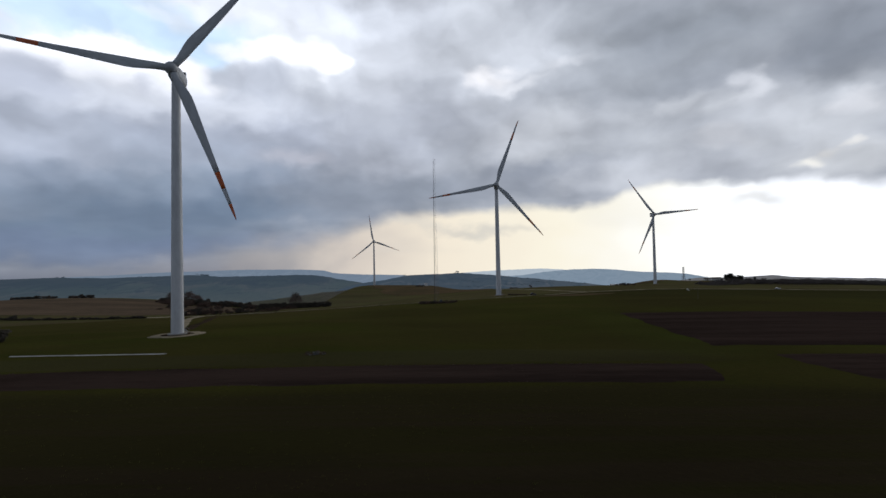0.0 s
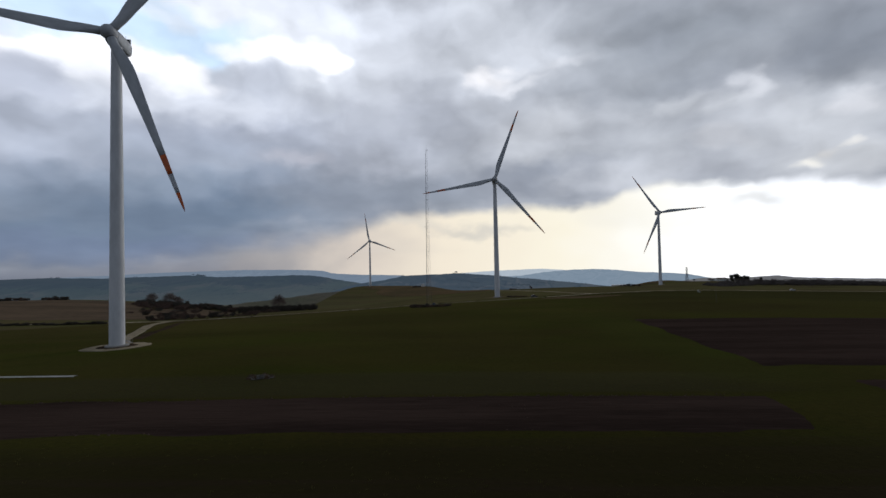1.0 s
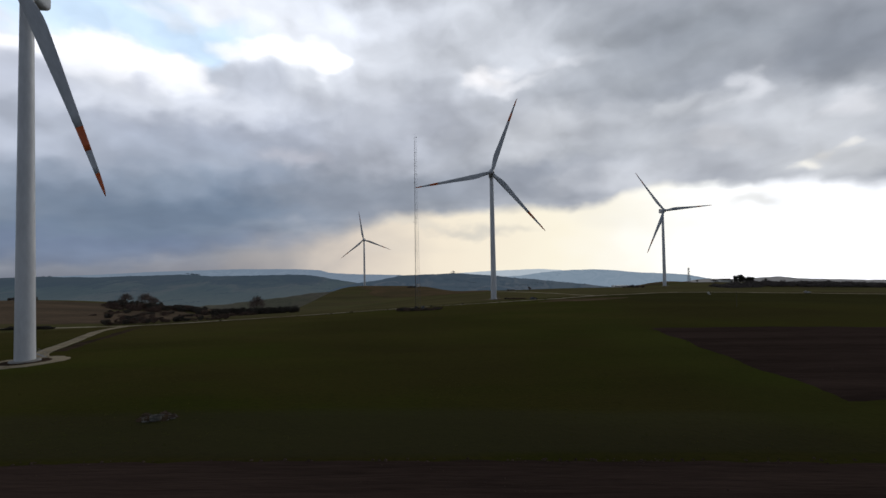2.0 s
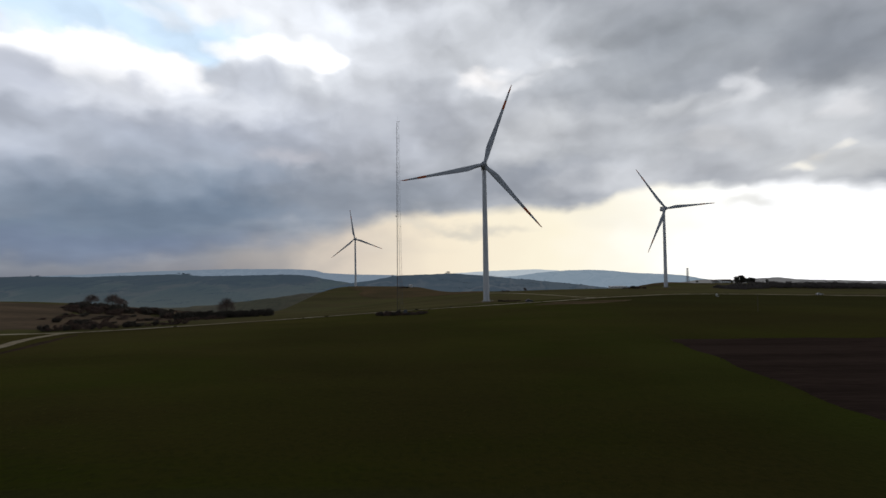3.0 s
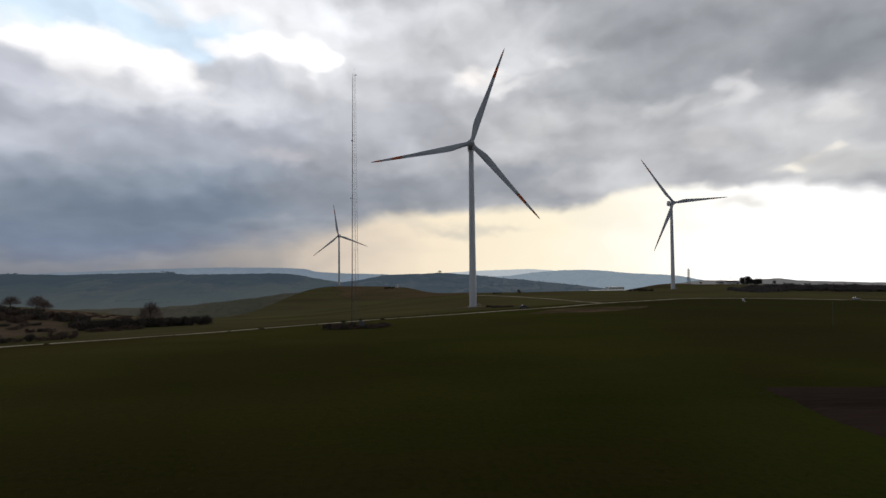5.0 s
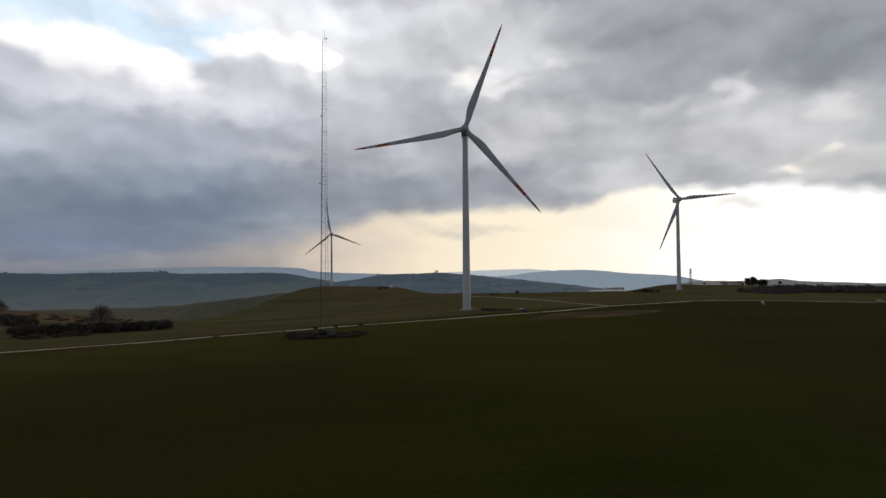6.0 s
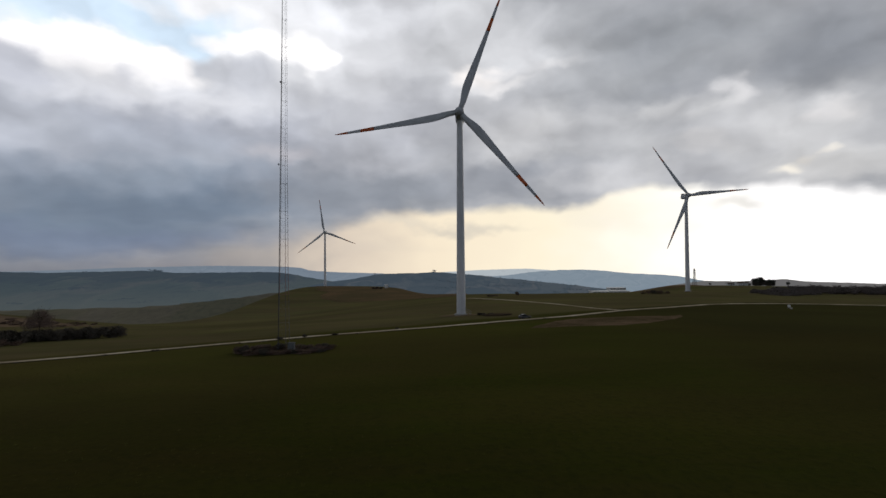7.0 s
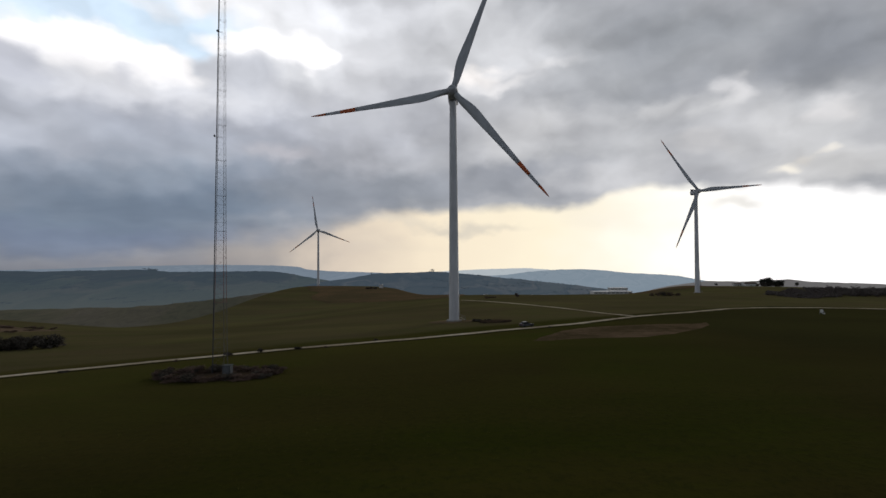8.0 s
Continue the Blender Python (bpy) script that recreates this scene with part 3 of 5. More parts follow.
def ribbon(name, line, width, material, label, category, lift=0.05, wobble=0.25, seed=1, crown=0.05):
    """A track laid over the ground along a line of places, with uneven edges, a raised crown and worn wheel lines."""
    pts = [Vector((x, y)) for x, y in line]
    dense = []
    for k in range(len(pts) - 1):
        p0, p1, p2, p3 = pts[max(k - 1, 0)], pts[k], pts[k + 1], pts[min(k + 2, len(pts) - 1)]
        n = max(2, int((p2 - p1).length / 2.0))
        for j in range(n):
            t = j / n
            dense.append(0.5 * (2 * p1 + (p2 - p0) * t + (2 * p0 - 5 * p1 + 4 * p2 - p3) * t * t + (3 * p1 - p0 - 3 * p2 + p3) * t**3))
    dense.append(pts[-1])
    verts, faces = [], []
    cols = (-1.0, -0.72, -0.45, 0.0, 0.45, 0.72, 1.0)
    sink = (-0.12, 0.0, -0.03, crown, -0.03, 0.0, -0.12)
    for k, p in enumerate(dense):
        d = (dense[min(k + 1, len(dense) - 1)] - dense[max(k - 1, 0)]).normalized()
        side = Vector((d.y, -d.x))
        for c, (u, dz) in enumerate(zip(cols, sink)):
            half = width / 2 * (1 + wobble * noise.noise((p.x * 0.12, p.y * 0.12, seed + (3 if u > 0 else 0))))
            q = p + side * (u * half)
            verts.append((q.x, q.y, float(height(q.x, q.y)) + lift + dz))
    w = len(cols)
    for k in range(len(dense) - 1):
        for c in range(w - 1):
            faces.append((k * w + c, (k + 1) * w + c, (k + 1) * w + c + 1, k * w + c + 1))
    mesh = bpy.data.meshes.new(name)
    mesh.from_pydata(verts, [], faces)
    return tagged(placed(name, mesh, material, smooth=True), label, category, kind="structure")


def field(name, corners, material, label, lift=0.06, cell=2.2, ragged_edge=1.5, ridges=0.0, seed=3):
    """A field lying on the ground inside four corners, with an uneven edge and, where it is ploughed, low ridges."""
    a, b, c, d = [Vector(p) for p in corners]
    nu = int(min(170, max((b - a).length, (c - d).length) / cell)) + 2
    nv = int(min(90, max((d - a).length, (c - b).length) / cell)) + 2
    verts, faces = [], []
    for j in range(nv):
        for i in range(nu):
            u, v = i / (nu - 1), j / (nv - 1)
            p = (a * (1 - u) + b * u) * (1 - v) + (d * (1 - u) + c * u) * v
            edge = i in (0, nu - 1) or j in (0, nv - 1)
            often = min(0.09, 0.35 / ragged_edge)
            near = noise.noise_vector((p.x * often, p.y * often, seed))
            small = noise.noise_vector((p.x * 0.45, p.y * 0.45, seed + 7))
            p = p + Vector((near.x, near.y)) * ragged_edge + Vector((small.x, small.y)) * min(0.5 * ragged_edge, 0.3 * cell)
            rise = -0.15 if edge else lift + ridges * (noise.noise((p.x * 0.05, p.y * 0.9, seed)) + 0.5 * noise.noise((p.x * 0.6, p.y * 0.7, seed)))
            verts.append((p.x, p.y, float(height(p.x, p.y)) + rise))
    for j in range(nv - 1):
        for i in range(nu - 1):
            faces.append((j * nu + i, j * nu + i + 1, (j + 1) * nu + i + 1, (j + 1) * nu + i))
    mesh = bpy.data.meshes.new(name)
    mesh.from_pydata(verts, [], faces)
    return tagged(placed(name, mesh, material, smooth=True), label, "field", kind="structure")


field("ploughed_field", [(-320, 71), (52, 70), (55, 86.5), (-320, 87.5)], PLOUGHED, "narrow strip of dark brown ploughed soil", 0.12, ridges=0.10, ragged_edge=1.0)
field("ploughed_field", [(64.5, 104), (330, 104), (330, 178), (69.5, 177)], PLOUGHED, "broad dark brown ploughed field beside green crop", 0.12, ridges=0.10, ragged_edge=2.2, seed=8)
field("ploughed_field", [(74, 58), (330, 58), (330, 97), (70, 96)], PLOUGHED, "dark ploughed plot behind a grass strip", 0.12, ridges=0.10, ragged_edge=1.8, seed=12)
field("stubble_field", [(-420, 246), (-150, 244), (-215, 380), (-430, 400)], STUBBLE, "brown stubble field beyond the hedge", 0.10, ragged_edge=3, seed=15)
field("scrubland", [(-205, 250), (-122, 244), (-112, 300), (-170, 350)], STUBBLE, "rough brown scrubland behind the hedge", 0.08, ragged_edge=4, seed=18)
field("scrubland", [(-235, 352), (-168, 345), (-140, 402), (-240, 440)], STUBBLE, "rough brown scrubland on the edge of the plateau", 0.08, ragged_edge=5, seed=28)
field("bare_patch", [(54, 285), (97, 292), (120, 327), (70, 308)], DRY_PATCH, "patch of dry bare soil beside the farm track", 0.05, ragged_edge=6, seed=21)
field("fallow_field", [(-70, 610), (60, 590), (50, 800), (-150, 850)], FALLOW, "brownish fallow field on a distant rise", 0.7, cell=5, ragged_edge=14, seed=25)

field("fallow_mound", [(222, 618), (350, 634), (345, 700), (228, 690)], FALLOW, "reddish brown fallow mound behind the turbine", 0.7, cell=4, ragged_edge=8, seed=36)

ribbon("farm_track", [(-260, 229), (-215, 227.5), (-172, 227), (-134, 229), (-112, 231), (-94, 240), (-70, 252), (-48.7, 260.6), (-26.2, 272), (0.6, 285.5), (31.9, 299), (55.3, 312.5), (78.3, 325),
                      (105.5, 345.6), (137, 365), (165, 384), (190, 393), (222, 398), (262, 398), (300, 398), (360, 400), (440, 404)], 3.1, TRACK, "pale earth farm track winding over the fields", "track", wobble=0.55)
ribbon("track_verge", [(-112, 227.8), (-92.5, 237.2), (-68.7, 249.1), (-47.4, 257.6), (-24.8, 269.1), (2.0, 282.6), (33.3, 296), (56.7, 309.6), (80, 322.3), (107.5, 343)], 0.8, VERGE,
       "dark bank of rank grass along the farm track", "verge", lift=0.02, wobble=1.3, seed=9, crown=0.10)
ribbon("side_track", [(105.5, 345.6), (97.6, 361), (90.9, 380), (78, 407), (63, 441), (50, 480)], 1.5, TRACK, "faint earth side track branching across the pasture", "track", seed=4, lift=0.14)
ribbon("turbine_drive", [(-78, 147), (-83.6, 154.5), (-93.6, 175), (-104, 195), (-112, 212), (-115.5, 229)], 4.2, GRAVEL, "pale gravel drive leading to the turbine pad", "track", seed=5, lift=0.07)
field("bare_verge", [(-82, 153.5), (-77.5, 155), (-101, 217), (-108, 226)], SOIL, "strip of brown worn ground beside the turbine drive", 0.05, ragged_edge=2.0, seed=33)
ribbon("chalk_lane", [(-95, 106.9), (-84, 105.8), (-74, 104.8), (-64, 104.0), (-56, 103.5)], 0.9, CHALK, "short bright chalky lane along the field edge", "track", seed=6, lift=0.10, wobble=0.2)

# ---------------------------------------------------------------- distant hills


def hill(name, crest, away, front, back, material, label, foot=-150.0, seed=1, rough=3.0):
    """A ridge whose skyline passes through the crest, (x, z) from one end to the other, at that distance."""
    cx, cz = np.array(crest, float).T
    x = np.linspace(cx[0], cx[-1], 420)
    z = np.interp(x, cx, cz)
    for _ in range(12):
        z[1:-1] = (z[:-2] + 2 * z[1:-1] + z[2:]) / 4
    z = z + rough * 0.45 * np.array([noise.fractal((p * 0.022, seed * 3.1, 0.0), 0.8, 2.0, 3) for p in x])
    verts, faces = [], []
    steps = [-1.0, -0.8, -0.6, -0.42, -0.28, -0.16, -0.07, 0.0, 0.15, 0.4, 1.0]
    for i in range(len(x)):
        for s in steps:
            reach = front if s < 0 else back
            fall = ease(abs(s)) ** 0.85
            wavy = rough * noise.fractal((x[i] * 0.004, s * 3.0, seed), 0.9, 2.1, 4) * (1 if s else 0.25) * (1.6 if -0.9 < s < 0 else 1.0)
            spread = 1.0 - 0.10 * s
            verts.append((x[i] * spread if s > 0 else x[i], away + s * reach + 40 * noise.noise((x[i] * 0.002, s, seed)) * (s != 0), z[i] * (1 - fall) + foot * fall + wavy))
    w = len(steps)
    for i in range(len(x) - 1):
        for k in range(w - 1):
            faces.append((i * w + k, (i + 1) * w + k, (i + 1) * w + k + 1, i * w + k + 1))
    mesh = bpy.data.meshes.new(name)
    mesh.from_pydata(verts, [], faces)
    return tagged(placed(name, mesh, material, smooth=True), label, "hill", kind="structure")


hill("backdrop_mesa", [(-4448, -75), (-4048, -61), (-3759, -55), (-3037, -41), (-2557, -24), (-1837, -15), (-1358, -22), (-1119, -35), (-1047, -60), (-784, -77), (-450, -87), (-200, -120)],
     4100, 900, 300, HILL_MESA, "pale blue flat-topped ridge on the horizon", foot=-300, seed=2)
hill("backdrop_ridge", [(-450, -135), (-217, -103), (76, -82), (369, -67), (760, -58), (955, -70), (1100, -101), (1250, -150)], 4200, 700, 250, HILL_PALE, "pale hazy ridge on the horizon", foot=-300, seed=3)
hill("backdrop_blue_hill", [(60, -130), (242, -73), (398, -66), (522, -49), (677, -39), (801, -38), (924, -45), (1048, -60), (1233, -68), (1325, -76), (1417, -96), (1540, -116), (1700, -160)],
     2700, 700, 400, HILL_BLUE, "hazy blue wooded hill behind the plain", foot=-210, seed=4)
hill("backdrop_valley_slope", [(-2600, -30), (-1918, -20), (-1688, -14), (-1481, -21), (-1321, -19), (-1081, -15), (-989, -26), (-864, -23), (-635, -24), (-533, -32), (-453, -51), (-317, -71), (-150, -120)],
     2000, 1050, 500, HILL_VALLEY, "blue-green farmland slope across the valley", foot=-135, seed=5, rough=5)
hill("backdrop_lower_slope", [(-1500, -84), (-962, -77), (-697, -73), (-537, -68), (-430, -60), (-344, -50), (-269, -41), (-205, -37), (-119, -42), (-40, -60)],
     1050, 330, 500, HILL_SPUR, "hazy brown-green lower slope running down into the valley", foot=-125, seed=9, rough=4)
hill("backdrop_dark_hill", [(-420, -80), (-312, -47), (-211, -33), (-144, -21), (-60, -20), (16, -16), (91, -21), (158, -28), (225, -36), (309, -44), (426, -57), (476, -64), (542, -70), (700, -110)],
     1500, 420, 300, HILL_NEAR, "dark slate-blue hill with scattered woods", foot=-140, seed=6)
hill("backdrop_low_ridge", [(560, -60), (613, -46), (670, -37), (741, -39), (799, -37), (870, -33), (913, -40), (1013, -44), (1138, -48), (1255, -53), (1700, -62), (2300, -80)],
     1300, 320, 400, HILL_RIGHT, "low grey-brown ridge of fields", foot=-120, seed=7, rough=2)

# ---------------------------------------------------------------- wind turbines
HUB_H, REACH = 80.0, 50.0
TOWER = [(0.0, 1.80), (0.28, 1.63), (0.60, 1.44), (0.97, 1.21)]      # share of the height, radius


def tower_radius(z):
    return float(np.interp(z / HUB_H, *zip(*TOWER)))


def tower_section(z0, z1):
    n = 7
    bm = bmesh.new()
    rings = [(tower_radius(z0 + (z1 - z0) * k / n), z0 + (z1 - z0) * k / n) for k in range(n + 1)]
    add_lathe(bm, rings, 40, caps=False)
    mesh = bpy.data.meshes.new("tower_section")
    bm.to_mesh(mesh)
    bm.free()
    return mesh


def flange(z):
    r = tower_radius(z)
    bm = lathe([(r - 0.02, z - 0.09), (r + 0.015, z - 0.05), (r + 0.015, z + 0.05), (r - 0.02, z + 0.09)], 40)
    mesh = bpy.data.meshes.new("flange")
    bm.to_mesh(mesh)
    bm.free()
    return mesh


def blade_rings(stations, grow=0.0):
    """Blade cross-sections at those shares of the length: a round root that becomes an aerofoil. Length along z, chord along x."""
    rings = []
    for s in stations:
        r = 1.3 + s * (REACH - 1.3)
        foil = ease((s - 0.03) / 0.15)
        chord = float(np.interp(s, [0, 0.04, 0.12, 0.20, 0.30, 0.45, 0.6, 0.75, 0.9, 0.97, 1.0], [2.1, 2.15, 2.95, 3.4, 3.0, 2.35, 1.8, 1.38, 0.95, 0.6, 0.12]))
        thick = float(np.interp(s, [0, 0.05, 0.12, 0.2, 0.4, 0.7, 1.0], [2.1, 1.95, 1.35, 0.95, 0.62, 0.40, 0.14]))
        twist = radians(float(np.interp(s, [0, 0.15, 0.4, 0.7, 1.0], [14, 13, 6, 2, 0])))
        bend = -1.6 * s * s
        ring = []
        n = 18
        for k in range(n):
            a = 2 * math.pi * k / n
            cx, cy = math.cos(a), math.sin(a)
            round_x, round_y = cx * chord / 2, cy * thick / 2
            along_chord = 0.5 - 0.5 * cx                                   # 0 at the nose, 1 at the tail
            foil_y = math.copysign(thick * 0.5 * (1.9 * math.sqrt(max(along_chord, 0)) * (1 - along_chord) ** 0.9 + 0.02), cy) if abs(cy) > 1e-6 else 0.0
            foil_x = (0.32 - along_chord) * chord
            px, py = round_x * (1 - foil) + foil_x * foil, round_y * (1 - foil) + foil_y * foil
            length = math.hypot(px, py) or 1.0
            px, py = px * (1 + grow / length), py * (1 + grow / length)
            ring.append(Vector((px * math.cos(twist) - py * math.sin(twist), px * math.sin(twist) + py * math.cos(twist) + bend, r)))
        rings.append(ring)
    return rings


def loft(name, rings):
    bm = bmesh.new()
    made = [[bm.verts.new(p) for p in ring] for ring in rings]
    for low, high in zip(made, made[1:]):
        for k in range(len(low)):
            bm.faces.new((low[k], low[(k + 1) % len(low)], high[(k + 1) % len(low)], high[k]))
    bm.faces.new(list(reversed(made[0]))), bm.faces.new(made[-1])
    bmesh.ops.recalc_face_normals(bm, faces=bm.faces)
    mesh = bpy.data.meshes.new(name)
    bm.to_mesh(mesh)
    bm.free()
    return mesh


SECTION_MESHES = [tower_section(0.0, 22.0), tower_section(22.0, 48.0), tower_section(48.0, 77.8)]
FLANGE_MESHES = [flange(22.0), flange(48.0), flange(77.6)]
BLADE_MESH = loft("blade", blade_rings([0, 0.02, 0.04, 0.06, 0.08, 0.10, 0.12, 0.15, 0.18, 0.22, 0.27, 0.33, 0.4, 0.48, 0.56, 0.62, 0.68]))
BAND_MESHES = [loft("red_band", blade_rings([0.6801, 0.71, 0.75, 0.79])), loft("white_band", blade_rings([0.7901, 0.82, 0.86, 0.895])), loft("red_tip", blade_rings([0.8951, 0.92, 0.95, 0.98, 1.0]))]


def nacelle_mesh():
    """The housing behind the hub, from y = 1.4 (front) to y = 10 (rear), the hub's axis along y."""
    bm = bmesh.new()
    rings = []
    for y, w, lo, hi in ((1.3, 1.35, -1.35, 1.35), (1.9, 1.65, -1.75, 1.65), (3.5, 1.8, -1.95, 1.85), (7.5, 1.8, -1.95, 2.0), (9.6, 1.7, -1.6, 2.0), (10.2, 1.45, -1.1, 1.75)):
        ring = []
        for k in range(20):
            a = 2 * math.pi * k / 20
            sx, sz = math.copysign(abs(math.cos(a)) ** 0.5, math.cos(a)), math.copysign(abs(math.sin(a)) ** 0.5, math.sin(a))
            ring.append(Vector((w * sx, y, (hi if sz > 0 else -lo) * sz)))
        rings.append(ring)
    bm.free()
    return loft("nacelle", rings)


NACELLE_MESH = nacelle_mesh()


def wind_turbine(x, y, z, yaw, phase, label, entry=0):
    """phase: how far one blade leans from upright, clockwise as seen from the front, in degrees. yaw: how far the rotor turns from facing -y.
    entry: the way the door and its steps face, in degrees from +x."""
    way_in = pose(0, 0, 0, 0, 0, entry)
    top = thing("wind_turbine", pose(x, y, z), label, "wind turbine", "turbines of the wind farm")
    for mesh in SECTION_MESHES:
        placed("tower_section", mesh, PAINT, top, smooth=True)
    for mesh in FLANGE_MESHES:
        placed("flange", mesh, PAINT, top)
    part("plinth", lathe([(2.7, -1.2), (2.7, 0.18), (2.6, 0.26), (1.85, 0.28)], 32), CONCRETE, top, "pale concrete plinth")
    door = part("door", box((0, 0, 0), (0.95, 0.10, 2.1), bevel=0.03), STEEL_GREY, top, "grey steel service door", m=way_in @ pose(1.75, -0.30, 2.35, 0, 0, 82))
    part("handle", box((0.32, -0.08, 0), (0.06, 0.08, 0.22), bevel=0.01), DARK, door)
    for k in range(6):
        part("step", box((2.20 + 0.30 * (5 - k), -0.35, 0.2 + 0.18 * k), (0.32, 1.0, 0.04)), STEEL_GREY, top, m=way_in)
    for side in (-0.85, 0.15):
        part("rail", rod((3.90, side, 1.05), (2.05, side, 2.25), 0.03), STEEL_GREY, top, m=way_in)
        part("rail_post", rod((3.90, side, 0.0), (3.90, side, 1.05), 0.03), STEEL_GREY, top, m=way_in)
    head = pose(0, 0, HUB_H, 0, 0, yaw)
    nacelle = placed("nacelle", NACELLE_MESH, NACELLE, top, "", True, head @ pose(0, -4.2, 0, -4))
    part("yaw_ring", lathe([(1.30, HUB_H - 2.5), (1.45, HUB_H - 2.3), (1.45, HUB_H - 1.8), (1.30, HUB_H - 1.6)], 32), STEEL_GREY, top)
    part("cooler", box((0, 9.2, 2.55), (2.9, 0.55, 1.25), bevel=0.08), NACELLE, nacelle)
    part("cooler_grille", box((0, 8.90, 2.55), (2.5, 0.06, 0.95)), DARK, nacelle, "dark cooler grille")
    part("rear_vent", box((0, 10.16, 0.3), (1.9, 0.1, 1.5)), DARK, nacelle, "dark rear vent")
    part("wind_vane", rod((0.6, 8.2, 2.0), (0.6, 8.2, 3.6), 0.04), STEEL_GREY, nacelle)
    part("aviation_lamp", lathe([(0.14, 2.0), (0.16, 2.3), (0.08, 2.4)], 12), LAMP_RED, nacelle, m=pose(-0.7, 7.4, 0.05))
    hub = head @ pose(0, -4.2, 0, -4)
    spinner = lathe([(1.45, 1.25), (1.78, 0.9), (1.90, 0.2), (1.85, -0.5), (1.60, -1.2), (1.15, -1.8), (0.6, -2.15), (0.06, -2.25)], 28)
    spin = part("hub", spinner, NACELLE, top, smooth=True, m=hub @ pose(0, 0, 0, -90))
    for k in range(3):
        blade = placed("blade", BLADE_MESH, BLADE, top, "", True, hub @ pose(0, 0, 0, 0, phase + 120 * k, 0))
        placed("red_band", BAND_MESHES[0], RED, blade, "orange-red warning band", True)
        placed("white_band", BAND_MESHES[1], BLADE, blade, "", True)
        placed("red_tip", BAND_MESHES[2], RED, blade, "orange-red blade tip", True)
        part("blade_collar", lathe([(1.16, 1.15), (1.20, 1.3), (1.20, 1.62), (1.10, 1.7)], 24), STEEL_GREY, blade)
    return top


wind_turbine(-75.4, 140.8, 0.0, 14, 158, "tall white wind turbine with red-banded blades on a gravel pad", 80)
wind_turbine(41.0, 345.0, -4.84, -4, 20, "white wind turbine with red-banded blades beside a farm track")
wind_turbine(240.0, 552.0, -10.5, 0, -35, "white wind turbine on a low rise before bright sky")
wind_turbine(-137.3, 860.0, -20.6, 0, -9, "distant grey wind turbine standing on a brown hill")


def disc(name, x, y, radius, material, label, category, lift, squash=1.0, seed=1, ragged_edge=0.12):
    """A low round spread of gravel or soil on the ground."""
    bm = bmesh.new()
    rings = []
    for r in (1.0, 0.97, 0.7, 0.4, 0.15):
        ring = []
        for k in range(56):
            a = 2 * math.pi * k / 56
            rr = radius * r * (1 + ragged_edge * noise.noise((2 * math.cos(a), 2 * math.sin(a), seed)) + ragged_edge * 0.5 * noise.noise((6 * math.cos(a), 6 * math.sin(a), seed)))
            px, py = x + rr * math.cos(a), y + rr * math.sin(a) * squash
            ring.append(bm.verts.new((px, py, float(height(px, py)) + (lift if r < 1 else -0.15))))
        rings.append(ring)
    for low, high in zip(rings, rings[1:]):
        for k in range(56):
            bm.faces.new((low[k], low[(k + 1) % 56], high[(k + 1) % 56], high[k]))
    bm.faces.new(rings[-1])
    return tagged(part(name, bm, material, smooth=True), label, category, kind="structure")


disc("turbine_pad", -75.2, 140.6, 7.6, GRAVEL, "round pale gravel pad round the turbine foot", "pad", 0.09, seed=2)
disc("soil_ring", -75.4, 140.8, 4.6, SOIL, "ring of dark soil inside the gravel pad", "soil", 0.16, seed=3)
disc("turbine_pad", 40.0, 343.5, 8.0, LIGHT_SOIL, "worn earth pad round the turbine foot", "pad", 0.09, 0.8, seed=4)
disc("soil_heap", 54.5, 337, 5.5, SOIL, "low spread of dark soil beside the turbine", "soil", 0.45, 0.7, seed=5, ragged_edge=0.3)
disc("turbine_pad", 240.0, 551.0, 8.0, LIGHT_SOIL, "worn earth pad round the turbine foot", "pad", 0.10, 0.8, seed=6)
disc("turbine_pad", -137.3, 859.0, 9.0, GRAVEL, "pale gravel pad round the turbine foot", "pad", 0.15, 0.8, seed=7)
disc("mast_clearing", 0.4, 255.5, 9.0, SOIL, "dark bare soil round the mast foot", "soil", 0.10, 0.55, seed=8, ragged_edge=0.3)

# ---------------------------------------------------------------- lattice mast


def lattice_section(z0, z1, w0, w1, panels):
    """Cross bracing between three legs from z0 to z1, joined into one mesh."""
    bm = bmesh.new()

    def corner(k, z):
        w = w0 + (w1 - w0) * (z - z0) / (z1 - z0)
        a = radians(90 + 120 * k)
        return Vector((w * math.cos(a), w * math.sin(a), z))

    for p in range(panels):
        za, zb = z0 + (z1 - z0) * p / panels, z0 + (z1 - z0) * (p + 1) / panels
        for k in range(3):
            add_rod(bm, corner(k, za), corner(k + 1, za), 0.018 if p == 0 else (0.010 if z0 < 30 else 0.006), sides=4, caps=False)
            add_rod(bm, corner(k + p % 2, za), corner(k + 1 - p % 2, zb), 0.010 if z0 < 30 else 0.006, sides=4, caps=False)
    return bm


